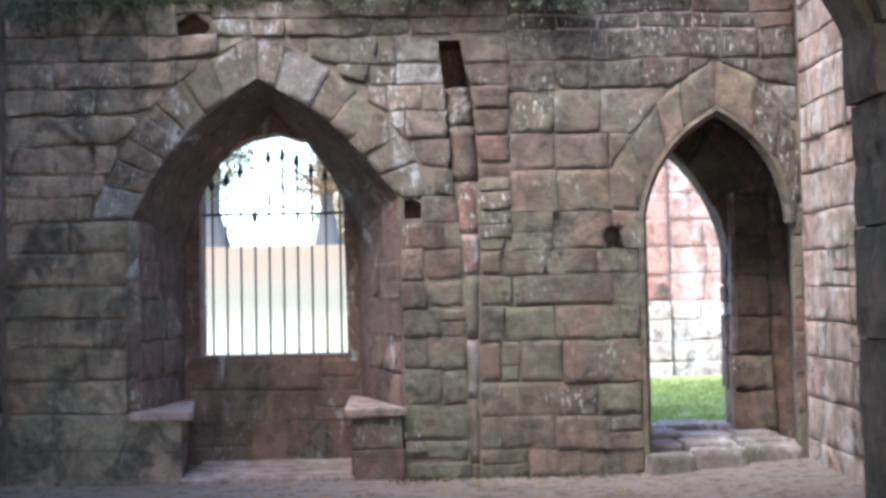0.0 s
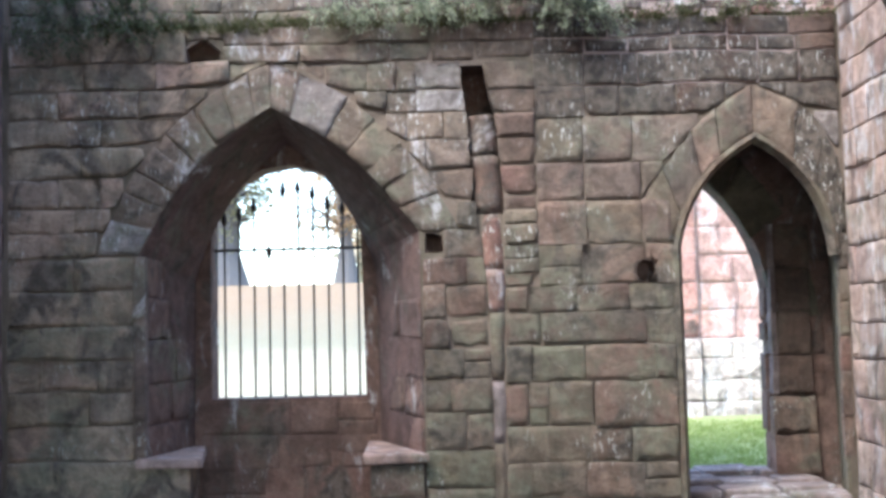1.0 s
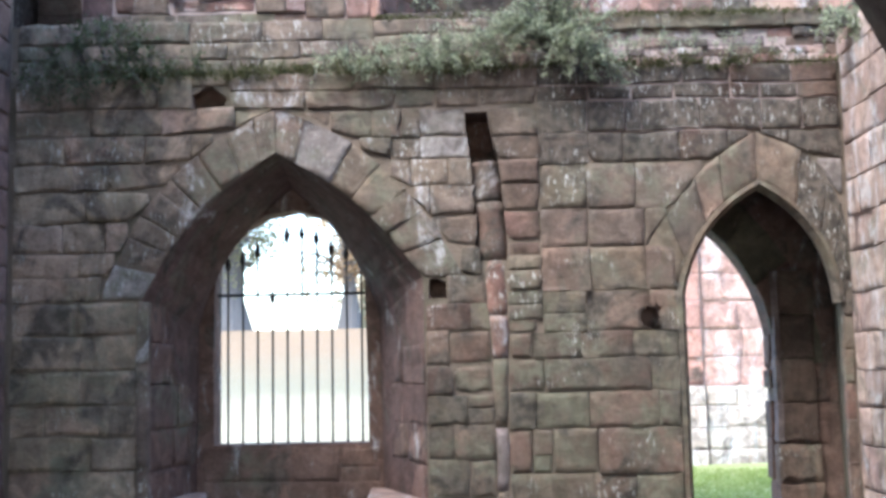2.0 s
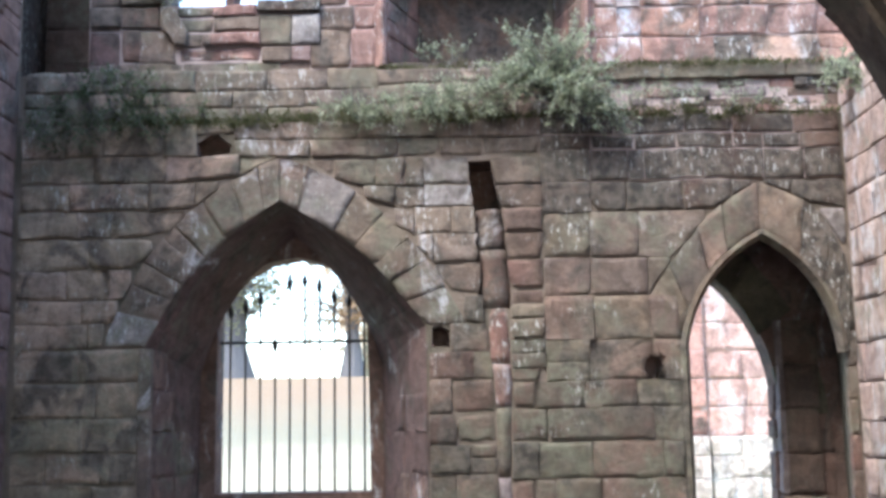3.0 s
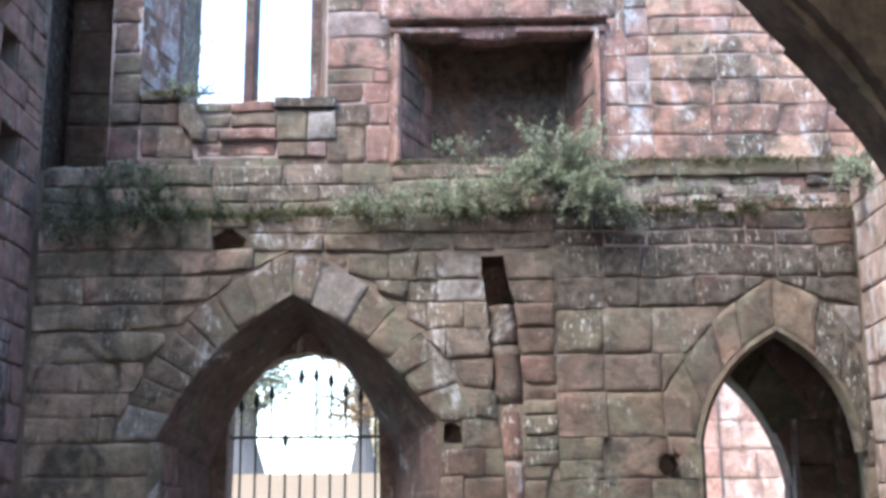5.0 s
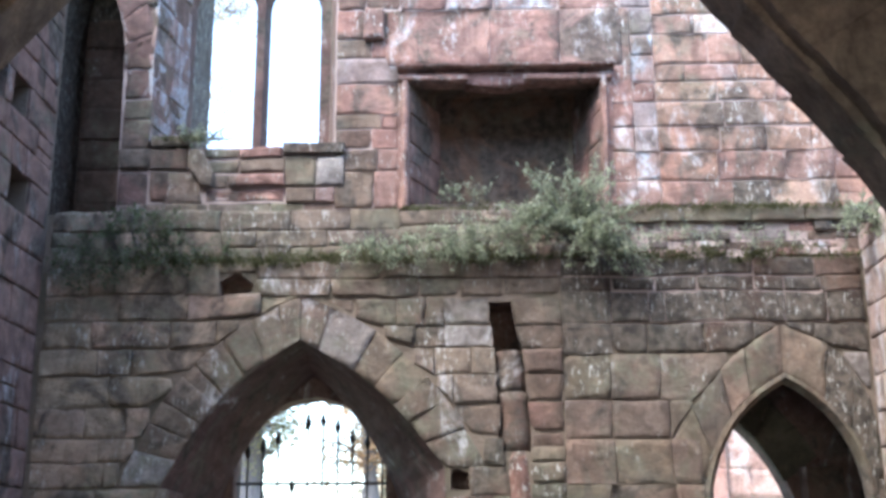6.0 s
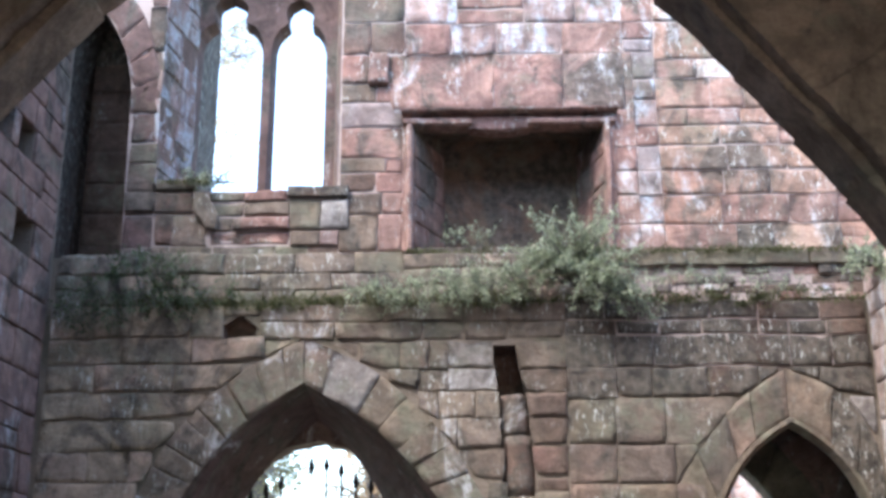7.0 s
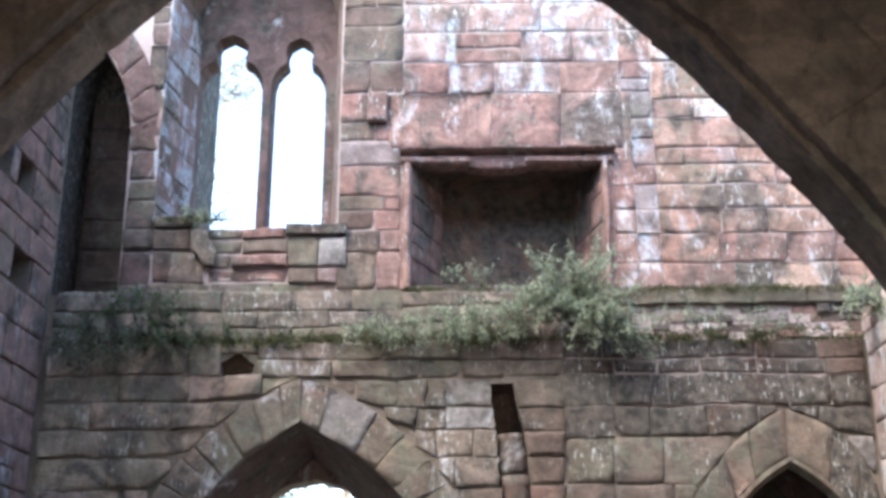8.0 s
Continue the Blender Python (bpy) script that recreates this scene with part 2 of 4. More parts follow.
M_AUTUMN = leaf_material("autumn_leaf", [(0.20, 0.15, 0.08), (0.32, 0.20, 0.11), (0.38, 0.26, 0.15), (0.26, 0.19, 0.10)])
# leaf tints raised to put distant haze in the colour
M_FAR = leaf_material("far_haze_leaf", [(0.34, 0.35, 0.27), (0.42, 0.40, 0.30), (0.48, 0.42, 0.31), (0.50, 0.40, 0.30)], 0.5)
M_GREEN = leaf_material("tree_leaf", [(0.13, 0.14, 0.075), (0.20, 0.20, 0.11), (0.28, 0.26, 0.16)], 0.5)


# ---- building helpers ----
def mesh_object(name, bm, material, parent=None, label=""):
    me = bpy.data.meshes.new(name)
    bmesh.ops.recalc_face_normals(bm, faces=bm.faces[:])
    bm.to_mesh(me)
    bm.free()
    for m in (material if isinstance(material, (list, tuple)) else [material]):
        me.materials.append(m)
    ob = new(name, me)
    ob.parent = parent
    if label:
        ob["label"] = label
    return ob


def part(name, bm, material, parent, label=""):
    return mesh_object(name, bm, material, parent, label)


def side(p, q, bulge, n=9):
    """A curve from p to q, bowed outwards (away from the chord's lower side) by bulge."""
    p, q = Vector(p), Vector(q)
    d = q - p
    nrm = Vector((-d.y, d.x)).normalized()
    if nrm.y < 0:
        nrm = -nrm
    return [p + d * (i / n) + nrm * bulge * 4 * (i / n) * (1 - i / n) for i in range(n + 1)]


def arch_loop(x0, x1, z0, left, right):
    """Bottom corners, then up the right curve (given from spring to apex) and down the left."""
    return [Vector((x0, z0)), Vector((x1, z0))] + list(right) + list(reversed(left))[1:]


def rect(x0, x1, z0, z1):
    return [Vector((x0, z0)), Vector((x1, z0)), Vector((x1, z1)), Vector((x0, z1))]


def top_of(*curves):
    """Height of an arch over x, from its curves."""
    pts = sorted({(round(p.x, 4), p.y) for c in curves for p in c})
    xs, zs = [p[0] for p in pts], [p[1] for p in pts]
    low = min(zs)
    return lambda x, z: float(np.interp(x, xs, zs)) if xs[0] <= x <= xs[-1] and z > low else -9.0


def plane_xz(y):
    """Wall seen from -y: u along +x, v up, n towards the eye."""
    return Matrix(((1, 0, 0, 0), (0, 0, -1, y), (0, 1, 0, 0), (0, 0, 0, 1)))


def facing(o, u, n):
    """A plane at o with u along the wall and n out of it; v is up."""
    u, n = Vector(u).normalized(), Vector(n).normalized()
    return Matrix(((u.x, 0, n.x, o[0]), (u.y, 0, n.y, o[1]), (u.z, 1, n.z, o[2]), (0, 0, 0, 1)))


def holed_wall(name, outer, m, thick, openings, material, label, category="wall", cheek=None):
    """A thick wall in the plane m. openings: (front loop, back loop, depth); depth None goes right through."""
    bm = bmesh.new()

    def ring(pts, d):
        vs = [bm.verts.new(m @ Vector((p[0], p[1], -d))) for p in pts]
        return vs, [bm.edges.new((vs[i], vs[(i + 1) % len(vs)])) for i in range(len(vs))]

    def skin(a, b, slot=0):
        for i in range(len(a)):
            j = (i + 1) % len(a)
            bm.faces.new((a[i], a[j], b[j], b[i])).material_index = slot

    of, ef = ring(outer, 0)
    ob_, eb = ring(outer, thick)
    skin(of, ob_)
    for k, (front, back, depth) in enumerate(openings):
        fv, fe = ring(front, 0)
        ef += fe
        bv, be = ring(back, thick if depth is None else depth)
        slot = 1 + k % len(cheek) if cheek else 0
        skin(fv, bv, slot)
        if depth is None:
            eb += be
        else:
            bm.faces.new(bv).material_index = slot
    bmesh.ops.triangle_fill(bm, use_beauty=True, edges=ef)
    bmesh.ops.triangle_fill(bm, use_beauty=True, edges=eb)
    return tagged(mesh_object(name, bm, [material, *cheek] if cheek else material), label, category, kind="structure")


RNG = random.Random(11)


def stone(poly, m, material, parent, name="stone", proud=0.0, gap=0.0015, back=0.07, round_=0.012, wob=0.006, uneven=0.008, warp=0.012, chip=0.022, rough=0.008, label=""):
    """One dressed block: its outline in the wall's plane, with worn, rounded edges and a slightly tilted face."""
    pts = []
    n = len(poly)
    if isinstance(material, (list, tuple)):
        material = RNG.choice(material)
    worn = RNG.uniform(0.15, 0.45) if RNG.random() < 0.68 else RNG.uniform(0.7, 1.9)
    span = min(max(p[k] for p in poly) - min(p[k] for p in poly) for k in (0, 1))
    round_, wob, gap = min(round_ * worn * 0.65, span * 0.12), min(wob * 0.5, span * 0.05), min(gap * 0.6, span * 0.03)
    for i in range(n):
        p, q = Vector(poly[i]), Vector(poly[(i + 1) % n])
        k = max(1, min(6, int((q - p).length / 0.07)))
        pts += [p.lerp(q, j / k) for j in range(k)]
    n = len(pts)
    if warp:
        for p in pts:
            k = Vector((p.x * 1.9, p.y * 1.9, m.translation.x))
            p += Vector((noise.noise(k), noise.noise(k + Vector((7, 3, 1))) * 1.3)) * warp
    c = sum(pts, Vector((0, 0))) / n
    area = sum(pts[i].x * pts[(i + 1) % n].y - pts[(i + 1) % n].x * pts[i].y for i in range(n))
    sgn = 1 if area > 0 else -1
    low_worn = RNG.uniform(0.4, 1.0) * chip if RNG.random() < 0.3 else 0.0
    out, inn, bed = [], [], []
    for i in range(n):
        a, b = (pts[i] - pts[i - 1]), (pts[(i + 1) % n] - pts[i])
        na = Vector((-a.y, a.x)).normalized() * sgn if a.length > 1e-6 else Vector((0, 0))
        nb = Vector((-b.y, b.x)).normalized() * sgn if b.length > 1e-6 else Vector((0, 0))
        nn = na + nb
        nn = nn / max(0.5, nn.length_squared / 2) if nn.length > 1e-6 else na
        w = RNG.uniform(0, wob) * worn
        if RNG.random() < 0.1:
            w += min(chip, span * 0.1) * RNG.random()
        if nn.y > 0.5:
            w += min(low_worn, span * 0.12) * RNG.uniform(0.3, 1.0)
        g = gap * (0.35 + 0.65 * abs(nn.y) / max(nn.length, 1e-6)) + w
        out.append(pts[i] + nn * g)
        bed.append(0.4 + 0.6 * abs(nn.y) / max(nn.length, 1e-6))
        inn.append(pts[i] + nn * (g + round_ * bed[i] * RNG.uniform(0.5, 1.7)))
    tx, tz, base = RNG.uniform(-0.012, 0.012), RNG.uniform(-0.02, 0.02), proud + RNG.uniform(-uneven, uneven)
    seed = Vector((RNG.uniform(0, 50), RNG.uniform(0, 50), 0))
    rough = min(rough, span * 0.05)
    bm = bmesh.new()

    def put(p, d, k=0.0):
        if k:
            h = Vector((p.x, p.y, 0)) * 7.0 + seed
            d += (noise.noise(h) + 0.5 * noise.noise(h * 2.7)) * rough * k
        return bm.verts.new(m @ Vector((p.x, p.y, d)))

    def tilt(p, k):
        return base + tx * (p.x - c.x) * k + tz * (p.y - c.y) * k

    r0 = [put(p, -back) for p in out]
    r1 = [put(p, base - round_ * 0.8 * k + RNG.uniform(-0.004, 0.003)) for p, k in zip(out, bed)]
    r2 = [put(p, tilt(p, 1.0), 0.5) for p in inn]
    r3 = [put(p.lerp(c, 0.3), tilt(p, 0.7), 1.0) for p in inn]
    r4 = [put(p.lerp(c, 0.65), tilt(p, 0.35), 1.0) for p in inn]
    for a, b, soft_ in ((r0, r1, False), (r1, r2, False), (r2, r3, True), (r3, r4, True)):
        for i in range(n):
            f = bm.faces.new((a[i], a[(i + 1) % n], b[(i + 1) % n], b[i]))
            f.smooth = soft_
    bm.faces.new(r4).smooth = True
    me = bpy.data.meshes.new(name)
    bm.normal_update()
    bm.to_mesh(me)
    bm.free()
    me.materials.append(material)
    ob = new(name, me)
    ob.parent = parent
    if label:
        ob["label"] = label
    return ob


def splits(x0, x1, length):
    xs, x = [x0], x0
    while True:
        x += length * RNG.uniform(0.6, 1.5)
        if x > x1 - length * 0.45:
            break
        xs.append(x)
    return xs + [x1]


def subtract(spans, a, b):
    res = []
    for x0, x1 in spans:
        if b <= x0 or a >= x1:
            res.append((x0, x1))
            continue
        if a - x0 > 0.05:
            res.append((x0, a))
        if x1 - b > 0.05:
            res.append((b, x1))
    return res


def lay(courses, left, right, length, m, material, parent, tops=(), jambs=(), joints=None, thin=0.12, **kw):
    """Lay courses of blocks between left(z) and right(z), cut round arches (tops) and jambs (x0, x1, z0, z1)."""
    for i in range(len(courses) - 1):
        z0, z1 = sorted(courses[i:i + 2])
        zm = (z0 + z1) / 2
        a, b = (left(zm) if callable(left) else left), (right(zm) if callable(right) else right)
        spans = [(a, b)]
        for x0, x1, za, zb in jambs:
            if za < zm < zb:
                spans = subtract(spans, x0, x1)
        for a, b in spans:
            xs = [a] + [x for x in joints[i] if a + 0.08 < x < b - 0.08] + [b] if joints and i in joints else splits(a, b, length)
            for x0, x1 in zip(xs, xs[1:]):
                if not tops:
                    if z1 - z0 > 0.19 and RNG.random() < thin:
                        zc = z0 + (z1 - z0) * RNG.uniform(0.4, 0.6)
                        stone(rect(x0, x1, z0, zc), m, material, parent, **kw), stone(rect(x0, x1, zc, z1), m, material, parent, **kw)
                    else:
                        e0, e1 = (left(z0), left(z1)) if callable(left) and x0 == a else (x0, x0)
                        f0, f1 = (right(z0), right(z1)) if callable(right) and x1 == b else (x1, x1)
                        stone([Vector((e0, z0)), Vector((f0, z0)), Vector((f1, z1)), Vector((e1, z1))], m, material, parent, **kw)
                    continue
                k = max(2, int((x1 - x0) / 0.05))
                run = []
                for j in range(k + 1):
                    x = x0 + (x1 - x0) * j / k
                    f = max([z0] + [t(x, zm) for t in tops])
                    if f < z1 - 0.035:
                        run.append(Vector((x, f)))
                    if (f >= z1 - 0.035 or j == k) and run:
                        if run[-1].x - run[0].x > 0.06:
                            flat = [p for n_, p in enumerate(run) if n_ in (0, len(run) - 1) or n_ % 2 == 0 and p.y > z0]
                            stone(flat + [Vector((run[-1].x, z1)), Vector((run[0].x, z1))], m, material, parent, **kw)
                        run = []


def ring_of(inner, outer, n, m, material, parent, lap=0.0, special=None, **kw):
    """Voussoirs between two curves of an arch's side, from spring to apex."""
    def at(c, t):
        f = t * (len(c) - 1)
        i = min(int(f), len(c) - 2)
        return c[i].lerp(c[i + 1], f - i)
    cuts = [0] + [(i + RNG.uniform(-0.25, 0.25)) / n for i in range(1, n)] + [1]
    for i in range(n):
        t0, t1 = max(0.0, cuts[i] - lap), min(1.0, cuts[i + 1] + lap)
        tm = (t0 + t1) / 2
        stone([at(inner, t0), at(inner, tm), at(inner, t1), at(outer, t1), at(outer, tm), at(outer, t0)], m, (special or {}).get(i, material), parent, name="voussoir", **kw)


def box_bm(x0, x1, y0, y1, z0, z1, bevel=0.01, bm=None, jitter=0.0):
    bm = bm or bmesh.new()
    r = bmesh.ops.create_cube(bm, size=1.0)
    for v in r["verts"]:
        v.co = Vector((x0 + (v.co.x + 0.5) * (x1 - x0), y0 + (v.co.y + 0.5) * (y1 - y0), z0 + (v.co.z + 0.5) * (z1 - z0)))
        v.co += Vector([RNG.uniform(-jitter, jitter) for _ in range(3)])
    if bevel:
        es = list({e for v in r["verts"] for e in v.link_edges})
        bmesh.ops.bevel(bm, geom=es, offset=bevel, segments=2, affect="EDGES", profile=0.6)
    return bm


def tube(points, radii, sides=8, bm=None, cap=True):
    bm = bm or bmesh.new()
    rings = []
    for i, p in enumerate(points):
        p = Vector(p)
        d = (Vector(points[min(i + 1, len(points) - 1)]) - Vector(points[max(i - 1, 0)])).normalized()
        a = d.orthogonal().normalized()
        b = d.cross(a)
        rings.append([bm.verts.new(p + (a * math.cos(k * math.tau / sides) + b * math.sin(k * math.tau / sides)) * radii[i]) for k in range(sides)])
    for r, s in zip(rings, rings[1:]):
        best = min(range(sides), key=lambda o: sum((r[k].co - s[(k + o) % sides].co).length for k in range(0, sides, 3)))
        for k in range(sides):
            bm.faces.new((r[k], r[(k + 1) % sides], s[(k + 1 + best) % sides], s[(k + best) % sides]))
    if cap:
        bm.faces.new(rings[0]), bm.faces.new(rings[-1])
    return bm


def sweep(path, profile, m):
    """A moulding: a profile (offset from the path inwards, out of the wall) swept along a path in the plane m."""
    bm = bmesh.new()
    rings = []
    for i, p in enumerate(path):
        d = (path[min(i + 1, len(path) - 1)] - path[max(i - 1, 0)]).normalized()
        nn = Vector((-d.y, d.x))
        rings.append([bm.verts.new(m @ Vector((p.x + nn.x * a, p.y + nn.y * a, b))) for a, b in profile])
    k = len(profile)
    for r, s in zip(rings, rings[1:]):
        for j in range(k):
            bm.faces.new((r[j], r[(j + 1) % k], s[(j + 1) % k], s[j]))
    bm.faces.new(rings[0]), bm.faces.new(rings[-1])
    return bm


# ---- ground: one sheet, earth inside, a rising field outside ----
def smooth(a, b, x):
    u = min(1.0, max(0.0, (x - a) / (b - a)))
    return u * u * (3 - 2 * u)


def ground_z(x, y):
    z = 0.05 + 0.12 * smooth(9.7, 10.6, y)
    z += 0.12 * smooth(6.2, 8.2, y) * (1 - smooth(9.6, 10.2, y)) * smooth(1.3, 3.4, x)
    hill = 3.08 * smooth(14, 47, y) ** 0.9 + 4.0 * smooth(55, 160, y)
    return z + hill


def build_ground():
    bm = bmesh.new()
    ys = [-300, -100, -30, -8, -3] + [i * 0.5 for i in range(-4, 40)] + [20 + i * 1.5 for i in range(40)] + [85, 100, 130, 180, 300, 600, 1500]
    xs = [-1500, -500, -200, -90, -50] + [-32 + i * 2 for i in range(12)] + [-8 + 0.8 * i for i in range(22)] + [10 + 3 * i for i in range(10)] + [60, 100, 200, 500, 1500]
    grid = [[bm.verts.new((x, y, ground_z(x, y) + (RNG.uniform(-0.012, 0.012) if -4 < y < 30 else 0))) for x in xs] for y in ys]
    for j in range(len(ys) - 1):
        for i in range(len(xs) - 1):
            f = bm.faces.new((grid[j][i], grid[j][i + 1], grid[j + 1][i + 1], grid[j + 1][i]))
            f.material_index = 1 if ys[j] >= 9.5 else 0
            f.smooth = True
    return tagged(mesh_object("ground", bm, [M_EARTH, M_GRASS]), "trodden brown earth running out to a sloping green field", "ground", kind="structure")


build_ground()

# ---- north wall, lower storey: niche with a barred window, chase, doorway ----
WY = 8.45
P = plane_xz(WY)
BODY = plane_xz(WY + 0.016)

NICHE_L, NICHE_R = side((-2.25, 2.06), (-1.27, 3.13), 0.12), side((-0.21, 2.19), (-1.27, 3.13), 0.09)
NICHE_LX, NICHE_RX = side((-2.56, 2.06), (-1.27, 3.45), 0.235), side((0.09, 2.2), (-1.27, 3.45), 0.2)
DOOR_L, DOOR_R = side((1.63, 2.03), (2.25, 2.85), 0.13), side((2.83, 1.95), (2.25, 2.85), 0.15)
DOOR_LX, DOOR_RX = side((1.43, 2.35), (2.25, 3.21), 0.1), side((2.87, 2.35), (2.25, 3.21), 0.22)
BACK_L, BACK_R = side((-2.03, 1.9), (-1.28, 3.0), 0.12), side((-0.58, 1.95), (-1.28, 3.0), 0.1)
niche_front = arch_loop(-2.24, -0.19, 0.04, NICHE_L, NICHE_R)
niche_back = arch_loop(-2.06, -0.56, 0.04, BACK_L, BACK_R)
door_front = arch_loop(1.63, 2.85, 0.12, DOOR_L, DOOR_R)
slot_hole = [Vector(p) for p in ((0.18, 2.3), (0.42, 2.3), (0.39, 2.9), (0.31, 3.4), (0.12, 3.4), (0.15, 2.9))]
putlog = [Vector(p) for p in ((-1.88, 3.455), (-1.66, 3.45), (-1.635, 3.55), (-1.76, 3.65), (-1.89, 3.57))]
notch = [Vector(p) for p in ((-0.17, 2.03), (-0.035, 2.03), (-0.04, 2.15), (-0.1, 2.175), (-0.165, 2.17))]
small_hole = [Vector((1.43 + 0.075 * math.cos(k * 0.9), 1.86 + 0.085 * math.sin(k * 0.9))) for k in range(7)]
# niche and doorway cheeks take darkened stones in place of deep shade
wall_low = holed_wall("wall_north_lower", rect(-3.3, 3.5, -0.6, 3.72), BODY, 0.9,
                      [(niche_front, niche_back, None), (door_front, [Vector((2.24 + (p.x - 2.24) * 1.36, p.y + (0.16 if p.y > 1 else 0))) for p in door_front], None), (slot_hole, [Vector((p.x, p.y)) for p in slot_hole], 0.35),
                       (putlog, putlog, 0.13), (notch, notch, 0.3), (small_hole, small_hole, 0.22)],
                      M_MORTAR, "thick weathered sandstone wall with a niche, chase and doorway", cheek=[M_SHADE_RED, M_SHADE_OLIVE, M_NICHE, M_NICHE, M_NICHE, M_NICHE])

N_TOP, D_TOP = top_of(NICHE_LX, NICHE_RX), top_of(DOOR_LX, DOOR_RX)
LOW_JAMBS = [(-2.24, -0.19, 0, 2.07), (1.63, 2.9, 0, 2.36), (-1.9, -1.64, 3.46, 3.63)]


def chase_left(z):
    return float(np.interp(z, [0, 1.1, 1.75, 2.42, 2.9, 3.41], [0.30, 0.295, 0.28, 0.20, 0.165, 0.125]))


def chase_right(z):
    return float(np.interp(z, [0, 1.1, 1.75, 2.42, 2.9, 3.41], [0.385, 0.395, 0.405, 0.405, 0.37, 0.29]))


# west of the niche
lay([3.47, 3.27, 3.06, 2.86, 2.63, 2.41, 2.24, 2.05, 1.81, 1.55, 1.31, 1.08, 0.84, 0.58], -3.2, -1.2, 0.42, P, M_LEFT, wall_low, tops=[N_TOP], jambs=[(-2.285, 1, 0, 2.07)], gap=0.005)
lay([0.58, 0.31, 0.0], -3.2, -1.95, 0.55, P, M_LEFT, wall_low, jambs=[(-2.24, 1, 0, 0.0)], proud=0.03)
# worn pale arris on the niche jamb
for za, zb in ((0.6, 0.86), (0.86, 1.2), (1.2, 1.6), (1.6, 2.05)):
    stone(rect(-2.285, -2.195, za, zb), P, M_TAN, wall_low, name="arris_stone", proud=0.01, round_=0.03, gap=0.002)
# between niche and chase
lay([1.99, 1.8, 1.55, 1.33, 1.12, 0.87, 0.6], -0.19, chase_left, 0.24, P, [M_BROWN, M_BROWN, M_LOW], wall_low, thin=0.3, round_=0.024, wob=0.022, chip=0.045, uneven=0.01)
lay([0.6, 0.34, 0.03], -0.19, chase_left, 0.34, P, M_MOSSY, wall_low, round_=0.024, wob=0.011)
lay([2.2, 1.99], -0.03, chase_left, 0.3, P, M_LOW, wall_low)
lay([3.43, 3.22, 3.06], -0.21, chase_left, 0.5, P, M_GREY, wall_low)
lay([3.43, 3.22, 3.06, 2.86, 2.64, 2.4, 2.2], -1.2, lambda z: -0.21 if z > 3.06 else chase_left(z), 0.24, P, [M_VOUSS, M_VOUSS, M_LOW], wall_low, tops=[N_TOP], wob=0.02, chip=0.04, uneven=0.014)
# narrow strip east of the chase
lay([3.42, 3.22, 3.05, 2.86, 2.65, 2.44, 2.22, 2.07, 1.87], chase_right, 0.66, 0.34, P, [M_VOUSS, M_LOW, M_BROWN], wall_low, thin=0.3, round_=0.024, wob=0.02, chip=0.045, uneven=0.014)
lay([1.87, 1.77], chase_right, 0.62, 0.34, P, M_BROWN, wall_low)
# between strip and doorway
D_Z = [3.47, 3.23, 3.0, 2.66, 2.38, 2.06, 1.77, 1.58, 1.34, 1.08, 0.76, 0.5, 0.25, 0.03]
D_J = {0: [1.0, 1.3, 1.42, 1.85], 1: [1.03, 1.27, 1.70, 2.05], 2: [1.0, 1.36], 3: [1.0, 1.42], 4: [1.01, 1.42], 6: [1.0, 1.4], 7: [1.05, 1.42], 8: [1.05, 1.5], 9: [1.04],
       10: [0.99, 1.29], 11: [0.56, 0.96, 1.37], 12: [0.75, 1.15]}
# dark olive and crusted blocks below the shrub
lay(D_Z[:3], 0.66, 1.02, 0.36, P, [M_SHADE_OLIVE, M_DARK], wall_low, uneven=0.004)
lay(D_Z[:3], 1.02, 2.87, 0.34, P, M_DARK, wall_low, gap=0.011, wob=0.009, rough=0.005, uneven=0.003, proud=0.002, tops=[D_TOP], jambs=LOW_JAMBS, joints={0: [1.3, 1.42, 1.85, 2.3, 2.6], 1: [1.27, 1.70, 2.05, 2.5]})
lay(D_Z[2:6], 0.66, 1.9, 0.4, P, [M_LOW, M_TAN, M_TAN], wall_low, tops=[D_TOP], jambs=LOW_JAMBS, joints={i - 2: D_J[i] for i in (2, 3, 4)}, gap=0.004, round_=0.012)
lay(D_Z[6:11], chase_right, 1.63, 0.4, P, [M_BROWN, M_BROWN, M_LOW, M_MOSSY], wall_low, thin=0.06, round_=0.022, wob=0.011, uneven=0.011, joints={0: [0.57, 0.93, 1.3], 1: [0.66, 1.42], 2: [0.58, 0.97, 1.47], 3: [0.56, 0.7, 1.03]})
lay(D_Z[10:], chase_right, 1.63, 0.45, P, [M_MOSSY, M_MOSSY, M_LOW], wall_low, round_=0.024, wob=0.012, uneven=0.012, joints={i - 10: D_J[i] for i in (10, 11, 12)})
lay([3.0, 2.7, 2.42], 2.3, 2.87, 0.3, P, [M_LOW, M_DARK, M_GREY], wall_low, tops=[D_TOP], uneven=0.004)
# the blocks round the small dark hole
arc_l = [Vector((1.43 + 0.07 * math.cos(a), 1.86 + 0.085 * math.sin(a))) for a in (-1.57, -2.2, -2.9, -3.5, -4.1, -4.71)]
arc_r = [Vector((1.43 + 0.07 * math.cos(a), 1.86 + 0.085 * math.sin(a))) for a in (1.57, 0.9, 0.2, -0.4, -1.0, -1.57)]
stone([Vector((0.98, 2.06)), Vector((0.98, 1.77)), Vector((1.43, 1.77))] + arc_l + [Vector((1.43, 2.06))], P, M_LOW, wall_low, gap=0.003)
stone([Vector((1.43, 2.06))] + arc_r + [Vector((1.43, 1.77)), Vector((1.63, 1.77)), Vector((1.63, 2.06))], P, M_LOW, wall_low, gap=0.003)
